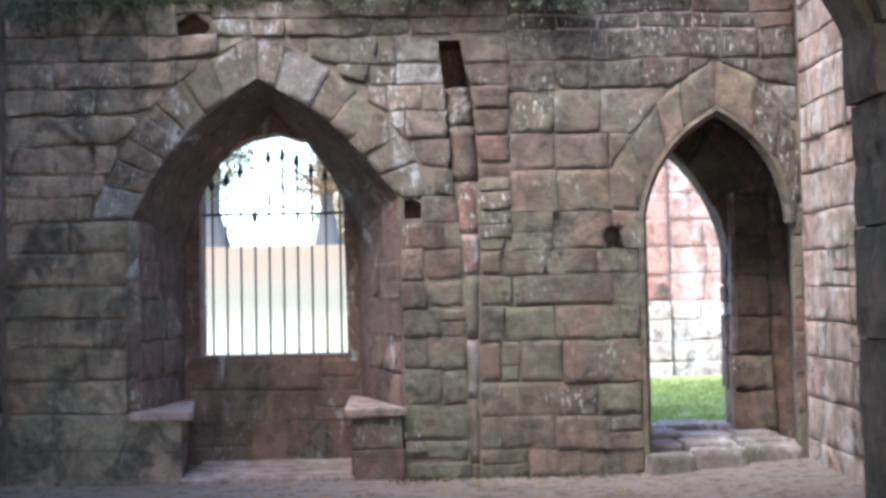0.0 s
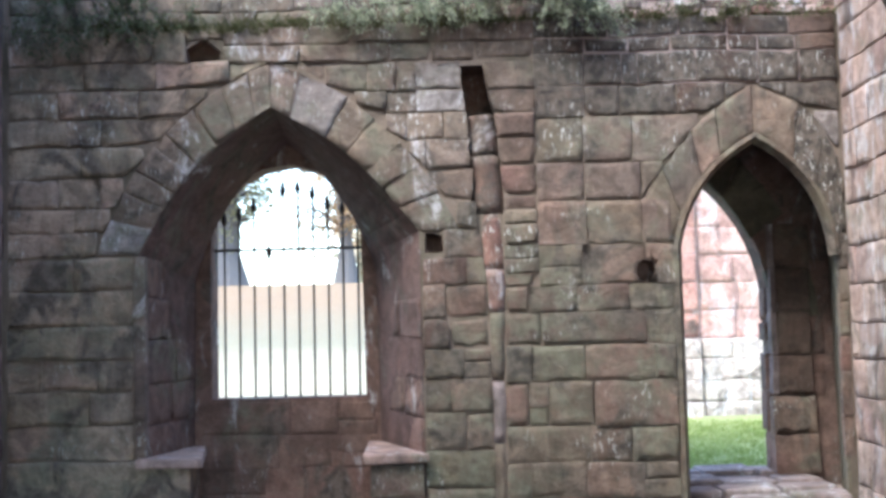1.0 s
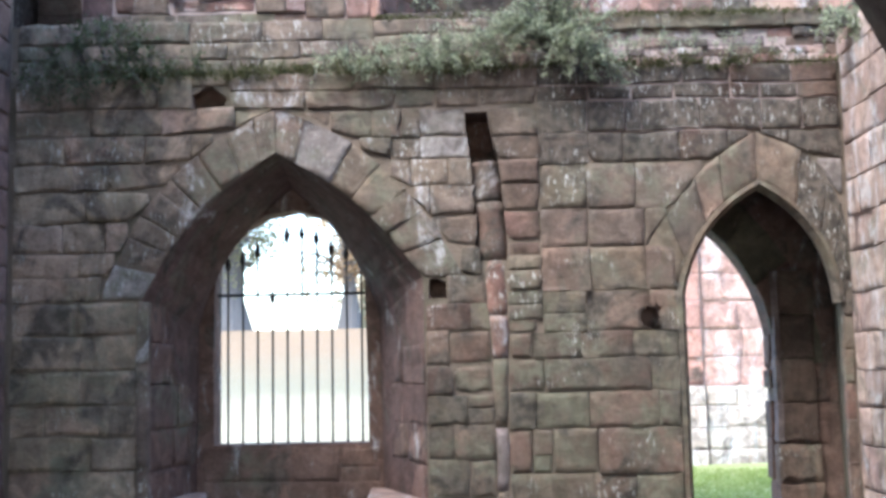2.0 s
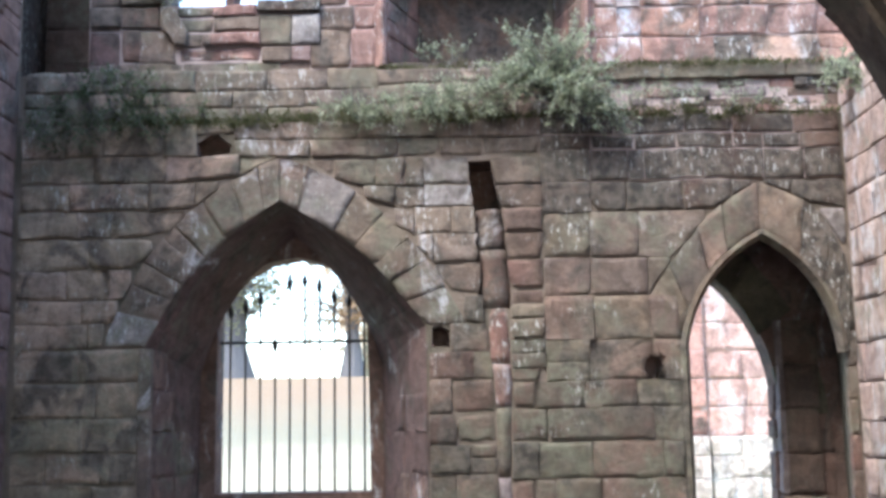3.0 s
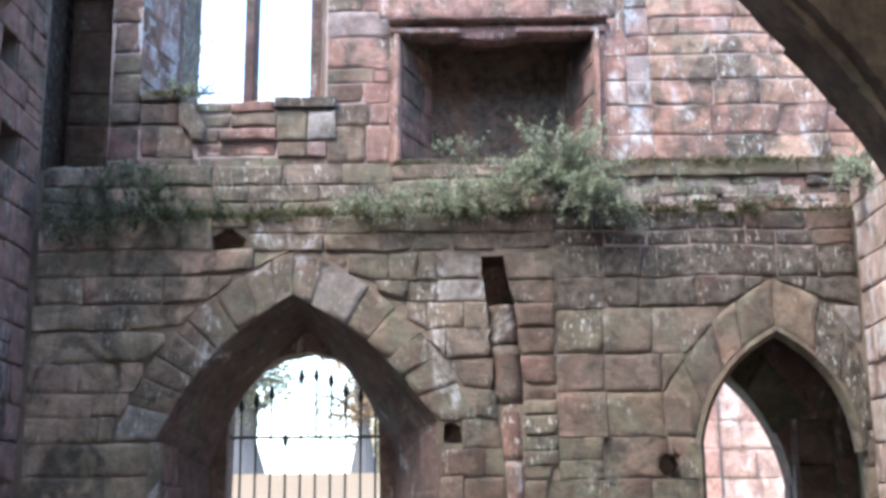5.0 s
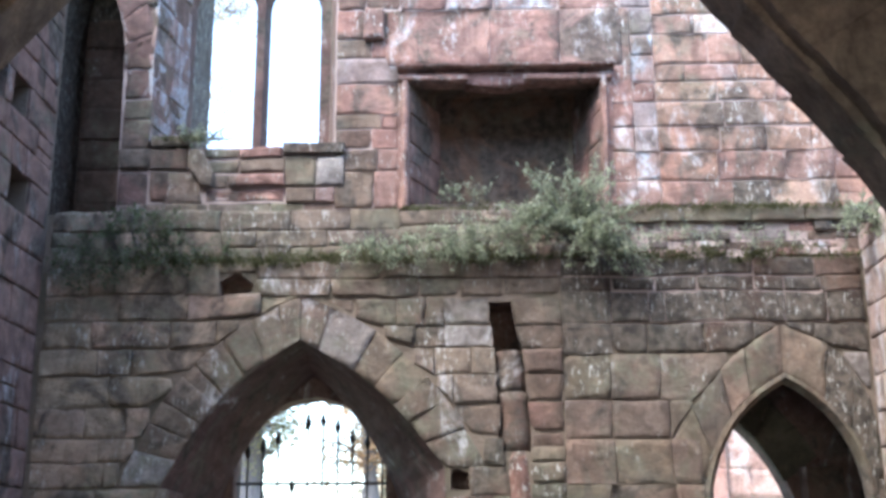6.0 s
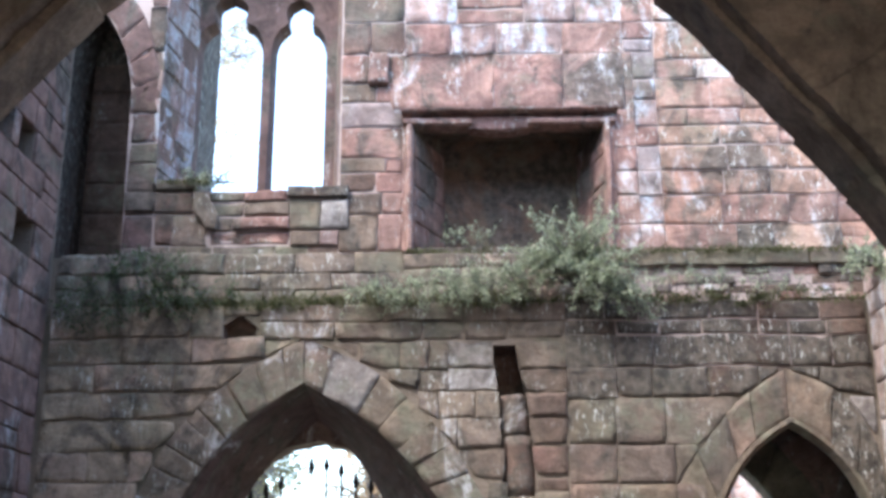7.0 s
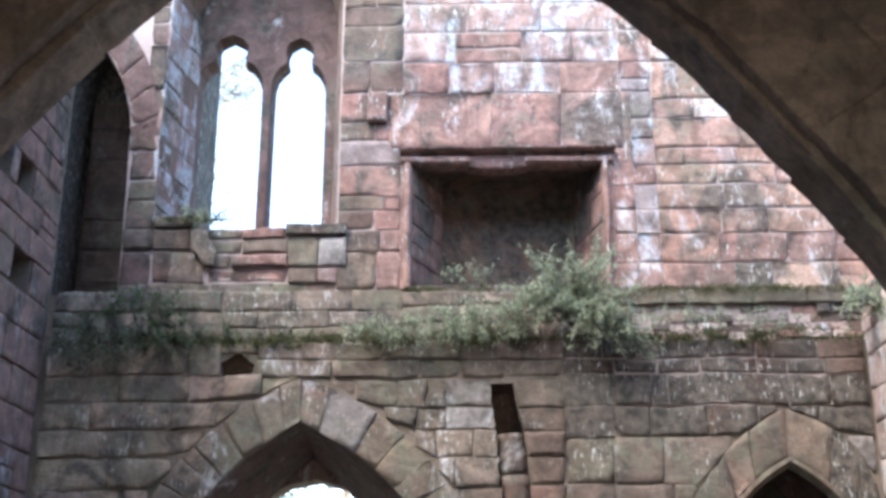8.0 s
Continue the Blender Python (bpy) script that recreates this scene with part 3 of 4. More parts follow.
lay([2.06, 1.9, 1.77], 0.66, 0.98, 0.3, P, M_LOW, wall_low)
# narrow jamb east of the doorway
lay([2.4, 2.1, 1.85, 1.6, 1.36, 1.1, 0.8, 0.5, 0.1], 2.82, 2.89, 0.2, P, M_LOW, wall_low, gap=0.004, proud=-0.012, round_=0.01)
# over the arches
lay([3.72, 3.58, 3.44], -1.62, 0.66, 0.48, P, [M_VOUSS, M_TAN], wall_low, wob=0.016, chip=0.04)
lay([3.72, 3.47], -3.2, -1.9, 0.3, P, M_LEFT, wall_low)
lay([3.72, 3.64], -1.9, -1.62, 0.3, P, M_LEFT, wall_low)
lay([3.72, 3.58, 3.47], 0.66, 2.87, 0.36, P, [M_DARK, M_DARK, M_DARK, M_BROWN], wall_low, gap=0.01, wob=0.009, rough=0.005, uneven=0.003, proud=0.002)
part("lime_pointing", box_bm(0.68, 2.86, WY + 0.009, WY + 0.03, 3.225, 3.70, 0.0), M_LIME, wall_low, "pale lime pointing between crusted blocks")
# arch rings
ring_of(NICHE_L, NICHE_LX, 9, P, [M_VOUSS, M_VOUSS, M_TAN], wall_low, special={0: M_GREY}, proud=0.002, gap=0.001, round_=0.009, uneven=0.006)
ring_of(NICHE_R, NICHE_RX, 7, P, [M_VOUSS, M_VOUSS, M_TAN], wall_low, special={5: M_GREY}, proud=0.002, gap=0.001, round_=0.009, uneven=0.006)
ring_of(DOOR_L, DOOR_LX, 4, P, [M_LOW, M_LOW, M_DARK], wall_low, gap=0.003, round_=0.01)
ring_of(DOOR_R, DOOR_RX, 4, P, [M_DARK, M_DARK, M_LOW], wall_low, gap=0.003, round_=0.01)
# the worn round shaft left in the chase, in drums of uneven length
z_top = 3.03
for drop, mat in ((0.3, M_NICHE), (0.44, M_NICHE), (0.4, M_RED), (0.3, M_WEST), (0.5, M_LOW), (0.44, M_FLAG), (0.5, M_LOW), (0.5, M_MOSSY)):
    z_low = max(0.02, z_top - drop)
    pts, rad = [], []
    for k in range(7):
        z = z_top + (z_low - z_top) * k / 6
        a, b = chase_left(z), chase_right(z)
        pts.append(((a + b) / 2 + RNG.uniform(-0.006, 0.006), WY + 0.05 + 0.075 * smooth(1.7, 2.6, z), z))
        rad.append((b - a) / 2 * 1.14 * RNG.uniform(0.93, 1.07))
    bm = tube(pts, rad, 10)
    for f in bm.faces:
        f.smooth = len(f.verts) == 4
    part("shaft_drum", bm, mat, wall_low)
    z_top = z_low

# doorway moulding: a roll round the arch
for c in ([Vector((1.632, 0.2 + 0.45 * k)) for k in range(4)] + DOOR_L, DOOR_R):
    part("roll_moulding", sweep(c, [(0.0, 0.02), (0.0, -0.1), (-0.05 if c[0].x < 2 else 0.05, -0.1), (-0.065 if c[0].x < 2 else 0.065, -0.03), (-0.03 if c[0].x < 2 else 0.03, 0.03)], P), M_MOULD, wall_low, "weathered roll moulding")

# ---- back of the niche, with the window opening ----
win = [Vector(p) for p in ((-1.92, 0.95), (-0.68, 0.95), (-0.69, 1.7), (-0.71, 2.475), (-0.83, 2.65), (-1.02, 2.77), (-1.26, 2.835), (-1.5, 2.795), (-1.69, 2.69), (-1.83, 2.545), (-1.91, 2.42), (-1.92, 1.7))]
niche_wall = holed_wall("wall_niche_back", rect(-2.5, -0.1, -0.4, 3.5), plane_xz(WY + 0.945), 0.3, [(win, win, None)], M_NICHE, "red sandstone wall under a barred window, shade in its colour", "wall")
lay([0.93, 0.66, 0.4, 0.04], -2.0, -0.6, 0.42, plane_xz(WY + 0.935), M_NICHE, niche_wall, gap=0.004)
# side cheeks of the niche: shade put in the stone, deeper higher on the right
lft = facing((-2.24, WY, 0), (0.18, 0.945, 0), (0.945, -0.18, 0))
rgt = facing((-0.56, WY + 0.945, 0), (0.37, -0.945, 0), (-0.945, -0.37, 0))
lay([2.05, 1.75, 1.45, 1.12, 0.82, 0.58], 0.01, 0.95, 0.4, lft, [M_SHADE_RED, M_NICHE], wall_low, gap=0.006, proud=0.012, round_=0.01, back=0.05)
lay([2.05, 1.7, 1.42, 1.12], 0.01, 1.0, 0.42, rgt, M_SHADE_RED, wall_low, gap=0.006, proud=0.012, round_=0.01, back=0.05)
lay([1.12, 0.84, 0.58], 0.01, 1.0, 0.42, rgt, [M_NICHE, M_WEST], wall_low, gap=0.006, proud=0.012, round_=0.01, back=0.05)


def bench(x0, x1, cap0, cap1, in0, in1):
    """A stone window seat: a block with an overhanging slab."""
    e = tagged(new("bench"), "worn stone window seat with an overhanging slab", "bench", "niche seats")
    e.location = ((x0 + x1) / 2, WY, 0.04)
    inv = Matrix.Translation(-e.location)
    xm = (cap0 + cap1) / 2

    def taper(bm):
        for v in bm.verts:
            u = max(0.0, (v.co.y - WY) / 0.92)
            v.co.x += (in0 if v.co.x < xm else in1) * u
        bm.transform(inv)

    for i, (za, zb) in enumerate(((0.0, 0.28), (0.28, 0.52))):
        bm = box_bm(x0 + 0.006 * i, x1 - 0.008 * i, WY - 0.03, WY + 0.92, za + 0.003, zb - 0.003, 0.014, jitter=0.008)
        taper(bm)
        part("block", bm, M_LEFT if x0 < -1.5 else M_LOW, e)
    bm = box_bm(cap0, cap1, WY - 0.06, WY + 0.92, 0.523, 0.595, 0.016, jitter=0.008)
    taper(bm)
    part("slab", bm, M_SEAT, e, "pale pinkish stone slab")
    return e


bench(-2.23, -1.88, -2.27, -1.79, 0.19, -0.17)
bench(-0.60, -0.2, -0.64, -0.17, -0.03, -0.38)
tagged(mesh_object("niche_step", box_bm(-1.9, -0.58, WY - 0.06, WY + 0.93, -0.1, 0.085, 0.015), M_SEAT), "worn pale stone step in the niche floor", "step", kind="structure")


def grille():
    e = tagged(new("window_grille"), "black iron grille of upright bars with pointed tips", "grille")
    e.location = (-1.3, WY + 1.1, 0.95)
    o = e.location
    tips = (2.455, 2.495, 2.565, 2.18, 2.685, 2.705, 2.655, 2.565, 2.525, 2.445)
    for i, zt in enumerate(tips):
        x = -1.835 + 0.1215 * i
        bm = tube([(x - o.x, 0, -0.03), (x - o.x + 0.002, 0, zt - 0.09 - o.z)], [0.0092, 0.0092], 8)
        b = part("bar", bm, M_IRON, e)
        bm = tube([(x - o.x, 0, zt - 0.095 - o.z), (x - o.x, 0, zt - 0.055 - o.z), (x - o.x, 0, zt - 0.03 - o.z), (x - o.x, 0, zt + 0.03 - o.z)], [0.013, 0.027, 0.021, 0.003], 8)
        part("finial", bm, M_IRON, b)
    part("rail", box_bm(-1.96 - o.x, -0.66 - o.x, -0.02, 0.004, 2.142 - o.z, 2.166 - o.z, 0.003), M_IRON, e)
    return e


grille()

# ---- back of the doorway: a narrower rear arch on a plinth ----
REAR_L, REAR_R = side((1.35, 1.6), (1.98, 2.70), 0.16), side((2.58, 1.55), (1.98, 2.70), 0.16)
rear = arch_loop(1.35, 2.58, 0.16, REAR_L, REAR_R)
rear_b = [Vector((p.x * 1.0 - (0.02 if p.x > 2 else 0), p.y)) for p in rear]
# rear arch stone is darkened, the passage shade being part of its colour
door_wall = holed_wall("wall_doorway_back", rect(0.6, 3.9, -0.4, 4.0), plane_xz(WY + 0.95), 0.22, [(rear, rear_b, None)], M_NICHE, "rear arch of the doorway in red sandstone, darkened as shade", "wall")
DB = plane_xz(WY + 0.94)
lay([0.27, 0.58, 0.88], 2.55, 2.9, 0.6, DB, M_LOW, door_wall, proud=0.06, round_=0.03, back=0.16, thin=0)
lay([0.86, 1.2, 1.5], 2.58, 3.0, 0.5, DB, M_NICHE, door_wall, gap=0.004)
ring_of(side((2.58, 1.5), (1.98, 2.70), 0.16), side((2.98, 1.5), (2.05, 3.05), 0.2), 4, DB, [M_NICHE, M_SHADE_OLIVE], door_wall, gap=0.004, round_=0.01)
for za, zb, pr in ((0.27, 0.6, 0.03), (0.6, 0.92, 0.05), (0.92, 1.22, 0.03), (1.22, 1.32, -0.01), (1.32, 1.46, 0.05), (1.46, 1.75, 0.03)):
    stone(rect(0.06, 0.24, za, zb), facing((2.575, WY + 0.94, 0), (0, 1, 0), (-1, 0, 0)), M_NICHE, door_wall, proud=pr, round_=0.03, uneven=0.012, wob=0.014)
for za, zb in ((0.9, 1.2), (1.2, 1.55), (1.55, 1.9), (1.9, 2.25)):
    stone(rect(2.6, 2.88, za, zb), DB, M_BROWN, door_wall, name="pier_stone", proud=0.05, back=0.1)
    stone(rect(2.555, 2.605, za, zb), DB, M_FLAG, door_wall, name="arris_stone", proud=0.045, back=0.1, round_=0.02)

# doorstep of worn flags
step = tagged(new("doorstep"), "worn grey stone doorstep of uneven flags", "doorstep")
step.location = (2.25, WY, 0.05)
XS = [1.64, 1.98, 2.42, 2.86]
for i in range(3):
    bm = box_bm(XS[i] + 0.006, XS[i + 1] - 0.006, WY - 0.2 + 0.1 * i, WY + 0.04 + 0.1 * i, 0.0, 0.205 + 0.02 * i, 0.035, jitter=0.018)
    bm.transform(Matrix.Translation(-step.location))
    part("kerb_stone", bm, M_FLAG, step)
for j, (y0, y1) in enumerate(((0.26, 0.58), (0.58, 0.98), (0.98, 1.4))):
    for i in range(3):
        sx = 0.08 * (j % 2)
        bm = box_bm(XS[i] + sx * (i > 0) + 0.01, min(2.84, XS[i + 1] + sx) - 0.01, WY + y0 + 0.006, WY + y1 - 0.006, 0.0, 0.235 + 0.02 * j + 0.01 * ((i + 2 * j) % 3), 0.022, jitter=0.014)
        bm.transform(Matrix.Translation(-step.location))
        part("flagstone", bm, M_FLAG, step)

# ---- band under the ledge ----
P1 = plane_xz(WY + 0.04)
band = holed_wall("wall_north_ledge", rect(-3.3, 3.3, 3.72, 4.12), plane_xz(WY + 0.055), 0.84, [], M_MORTAR, "mossy rubble band below the upper storey", "wall")
lay([4.15, 3.97, 3.86, 3.72], -3.2, -1.9, 0.36, P1, [M_LEFT, M_MOSSY, M_MOSSY], band, wob=0.02, chip=0.04)
lay([4.14, 3.98, 3.85, 3.72], -1.9, -0.55, 0.36, P1, [M_VOUSS, M_LOW, M_MOSSY], band)
lay([4.12, 4.0, 3.86, 3.72], -0.55, 1.2, 0.4, P1, [M_LOW, M_MOSSY], band)
part("lime_pointing", box_bm(1.2, 2.9, WY + 0.048, WY + 0.08, 3.73, 4.0, 0.0), M_LIME, band, "crumbling lime pointing")
for z0, z1 in ((3.73, 3.79), (3.79, 3.86), (3.86, 3.93), (3.93, 4.0)):
    xs = splits(1.2, 2.9, 0.16)
    for a, b in zip(xs, xs[1:]):
        if RNG.random() < 0.88:
            stone(rect(a, b, z0 + RNG.uniform(-0.012, 0.012), z1 + RNG.uniform(-0.012, 0.012)), P1, RNG.choice((M_DARK, M_DARK, M_BROWN, M_RED, M_RED, M_FLAG, M_RIGHT, M_RIGHT, M_LIMED)), band, name="rubble_stone", uneven=0.025, round_=0.02, wob=0.016)
for x0, x1 in zip([1.15, 1.6, 2.1, 2.5], [1.6, 2.1, 2.5, 2.95]):
    stone(rect(x0, x1, 4.0, 4.11), plane_xz(WY), M_MOSSY, band, name="string_course", proud=-0.004, back=0.15, round_=0.03)

# ---- north wall, upper storey: dark recess, two-light window, fireplace ----
UY = WY + 0.1
U = plane_xz(UY)


REC_L, REC_R = side((-3.36, 5.5), (-3.2, 6.45), 0.05), side((-2.765, 5.35), (-3.2, 6.45), 0.13)
recess = arch_loop(-3.36, -2.745, 4.1, REC_L, REC_R)
WIN_L, WIN_R = side((-2.52, 6.9), (-1.78, 7.75), 0.12), side((-1.07, 6.9), (-1.78, 7.75), 0.12)
wrec = arch_loop(-2.52, -1.07, 4.67, WIN_L, WIN_R)
WB_L, WB_R = side((-2.40, 6.9), (-1.78, 7.6), 0.1), side((-1.19, 6.9), (-1.78, 7.6), 0.1)
wrec_b = arch_loop(-2.40, -1.19, 4.83, WB_L, WB_R)
fire = rect(-0.48, 1.02, 4.16, 5.2)
fire_b = rect(-0.25, 0.85, 4.2, 5.3)
# recess cheeks reuse the crusted stone to paint in depth shade
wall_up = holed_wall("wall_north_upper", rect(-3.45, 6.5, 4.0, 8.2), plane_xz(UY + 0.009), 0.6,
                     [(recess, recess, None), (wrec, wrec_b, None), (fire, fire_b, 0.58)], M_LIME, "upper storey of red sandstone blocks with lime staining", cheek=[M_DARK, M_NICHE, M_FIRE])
# closed box added behind the recess, its dark stone deepening the shade
holed_wall("wall_passage", rect(-4.0, -2.45, 3.9, 7.2), plane_xz(UY + 0.62), 1.0, [(rect(-3.6, -2.52, 4.1, 6.9), rect(-3.6, -2.52, 4.1, 6.9), 0.85)], M_DARK, "closed passage box behind the upper recess, stone darkened as shade")
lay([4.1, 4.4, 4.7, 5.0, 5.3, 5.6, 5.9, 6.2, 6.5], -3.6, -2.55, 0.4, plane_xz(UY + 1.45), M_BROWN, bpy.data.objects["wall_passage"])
RED_MIX = [M_RED] * 5 + [M_BROWN] * 2 + [M_LOW, M_FLAG, M_NICHE]
FINE = dict(gap=0.009, round_=0.006, wob=0.005, warp=0.009, uneven=0.003, chip=0.012, rough=0.004)
# pier beside the recess, its shade given by the darker red
lay([4.18, 4.47, 4.66, 4.92, 5.09, 5.34, 5.58, 5.89, 6.3, 6.67, 7.0, 7.4, 7.8, 8.2], lambda z: -2.745 if z < 5.4 else -2.66, -2.515, 0.3, U, [M_SHADE_RED, M_SHADE_RED, M_BROWN], wall_up, **FINE)
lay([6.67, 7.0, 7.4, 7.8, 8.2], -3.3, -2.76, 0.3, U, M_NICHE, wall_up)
lay([4.16, 4.46, 4.64, 4.81, 4.93, 5.19, 5.41, 5.58, 5.83, 6.12, 6.46, 6.64, 6.9, 7.2, 7.5, 7.8, 8.1], -1.06, -0.56, 0.3, U, RED_MIX, wall_up, **FINE)
lay([5.82, 6.1, 6.38, 6.66, 6.95, 7.25, 7.55, 7.85, 8.1], -0.56, 1.2, 0.45, U, [M_LIMED] * 3 + [M_RED], wall_up, **FINE)
lay([7.85, 8.1], -2.49, -1.06, 0.4, U, RED_MIX, wall_up, **FINE)
lay([4.14, 4.36, 4.6, 4.8, 5.01, 5.18, 5.32, 5.58, 5.75, 6.1, 6.38, 6.66, 6.95, 7.25, 7.55, 7.85, 8.1], 1.45, 3.6, 0.38, U, [M_OCHRE] * 7 + [M_RED] * 2 + [M_DARK, M_RIGHT], wall_up, **FINE)
lay([5.82, 6.1, 6.38, 6.66, 6.95, 7.25, 7.55, 7.85, 8.1], 1.2, 1.45, 0.4, U, [M_RED, M_FLAG], wall_up, **FINE)
lay([4.14, 4.36, 4.6, 4.8, 5.01, 5.32], 1.1, 1.27, 0.4, U, M_RED, wall_up, **FINE)
lay([4.14, 4.36, 4.6, 4.8, 5.01, 5.4, 5.82], 1.27, 1.45, 0.4, U, [M_LIMED, M_FLAG, M_RED, M_LIMED], wall_up, **FINE)
lay([5.32, 5.82], 1.2, 1.27, 0.3, U, M_RED, wall_up, **FINE)
ring_of(REC_R, side((-2.53, 5.4), (-3.1, 6.75), 0.16), 5, U, M_SHADE_RED, wall_up, proud=0.006, gap=0.003)
# window cheeks
cl = facing((-2.52, UY, 0), (0.12, 0.6, 0), (0.6, -0.12, 0))
lay([4.74, 4.98, 5.22, 5.47, 5.72, 5.95, 6.2, 6.5, 6.8], 0.0, 0.62, 0.3, cl, M_LIMED, wall_up, gap=0.002, proud=0.004, round_=0.008, back=0.05)

# fireplace surround
fp = tagged(new("fireplace"), "empty sandstone fireplace with a broken moulded lintel", "fireplace")
fp.location = (0.26, UY, 4.12)


def fpart(name, bm, mat, label=""):
    bm.transform(Matrix.Translation(-fp.location))
    return part(name, bm, mat, fp, label)


ROLL = [(0.0, -0.12), (0.0, 0.02), (0.015, 0.05), (0.035, 0.055), (0.05, 0.04), (0.056, 0.012), (0.085, 0.012), (0.09, -0.12)]


def run(p, q, profile, n=7, rough=0.004):
    """A straight moulding with a worn, slightly wavering line."""
    p, q = Vector(p), Vector(q)
    across = Vector((-(q - p).y, (q - p).x)).normalized()
    return sweep([p.lerp(q, i / n) + across * RNG.uniform(-rough, rough) for i in range(n + 1)], profile, U)


fpart("jamb", run((-0.48, 4.16), (-0.485, 5.2), ROLL), M_RED, "moulded red jamb")
fpart("jamb", run((1.02, 5.2), (1.015, 4.16), ROLL), M_RED, "moulded red jamb")
fpart("lintel", run((-0.56, 5.19), (-0.02, 5.185), [(a * 1.15, b) for a, b in ROLL]), M_RED)
fpart("lintel", run((0.42, 5.185), (1.11, 5.18), [(a * 1.15, b) for a, b in ROLL]), M_RED)
broken = box_bm(-0.04, 0.44, UY - 0.015, UY + 0.14, 5.17, 5.285, 0.02)
bmesh.ops.subdivide_edges(broken, edges=broken.edges[:], cuts=2, use_grid_fill=True)
for v in broken.verts:
    v.co.z -= 0.035 * max(0.0, 1 - abs(v.co.x - 0.22) / 0.2) if v.co.z < 5.23 else 0.0
    v.co += Vector([RNG.uniform(-0.009, 0.009) for _ in range(3)])
fpart("lintel", broken, M_RED, "broken middle of the lintel")
HOOD = [(0.0, -0.1), (0.0, 0.07), (0.012, 0.10), (0.026, 0.105), (0.034, 0.02), (0.036, -0.1)]
for a, b in ((-0.575, -0.34), (-0.34, 0.16), (0.16, 0.62), (0.62, 1.13)):
    fpart("hood_moulding", run((a, 5.285 + RNG.uniform(-0.004, 0.004)), (b, 5.285 + RNG.uniform(-0.004, 0.004)), HOOD, 4, 0.005), M_RED, "thin projecting moulding")
for o, way in (((-0.48, UY), (-0.25, UY + 0.58)), ((0.85, UY + 0.58), (1.02, UY))):
    du = Vector((way[0] - o[0], way[1] - o[1], 0)).normalized()
    lay([4.2, 4.42, 4.7, 4.95, 5.16], 0.01, 0.6, 0.32, facing((*o, 0), du, (du.y, -du.x, 0) if o[0] < 0 else (-abs(du.y), -abs(du.x), 0)), [M_NICHE, M_RED], wall_up, back=0.04, proud=0.006, **FINE)
fpart("hearth", box_bm(-0.45, 1.0, UY + 0.0, UY + 0.6, 4.1, 4.19, 0.01), M_DARK, "mossy hearth slab")
for x0, x1 in ((-0.66, 0.16), (0.16, 0.72), (0.72, 1.2)):
    stone(rect(x0, x1, 5.32, 5.82), U, M_RED, wall_up, name="relieving_stone", gap=0.002, proud=0.003, round_=0.008, uneven=0.002, rough=0.006)
stone(rect(-0.84, -0.68, 5.56, 5.83), U, M_RED, wall_up, name="corbel", proud=0.07, back=0.2, round_=0.03)

# ---- two-light window tracery ----
def cusped(x0, x1, z0, top):
    """Outline of a light with rounded shoulders and a small pointed lobe."""
    xm, w = (x0 + x1) / 2, (x1 - x0) / 2
    half = [(1.0, z0), (1.0, top - 0.68), (0.99, top - 0.45), (0.9, top - 0.37), (0.72, top - 0.30), (0.47, top - 0.255), (0.43, top - 0.23),
            (0.5, top - 0.17), (0.5, top - 0.11), (0.36, top - 0.05), (0.0, top)]
    return [Vector((xm + w * a, z)) for a, z in half] + [Vector((xm - w * a, z)) for a, z in reversed(half[:-1])]


def splayed(loop):
    """The same outline, opened by a chamfer."""
    xm, zb = sum(p.x for p in loop) / len(loop), min(p.y for p in loop)
    return [Vector((xm + (p.x - xm) * 1.12, zb + (p.y - zb) * 1.015)) for p in loop]


light_a = cusped(-2.395, -1.865, 4.86, 6.715)
light_b = cusped(-1.735, -1.30, 4.86, 6.68)
tracery = tagged(new("tracery_window"), "two-light stone window with cusped heads and a mullion", "window")
tracery.location = (-1.75, UY + 0.6, 4.83)
body = holed_wall("tracery", [Vector(p) for p in ((-2.5, 4.7), (-1.1, 4.7), (-1.1, 7.9), (-2.5, 7.9))], plane_xz(UY + 0.61), 0.16,
                  [(splayed(q), [Vector(p) for p in q], None) for q in (light_a, light_b)], M_SHADE_RED, "", "")
for key in ("label", "category", "kind"):
    if key in body:
        del body[key]
body.parent = tracery
body.matrix_parent_inverse = Matrix.Translation(-tracery.location)
lay([4.215, 4.1], -2.75, -1.06, 0.32, U, [M_MOSSY, M_LOW, M_VOUSS], wall_up)
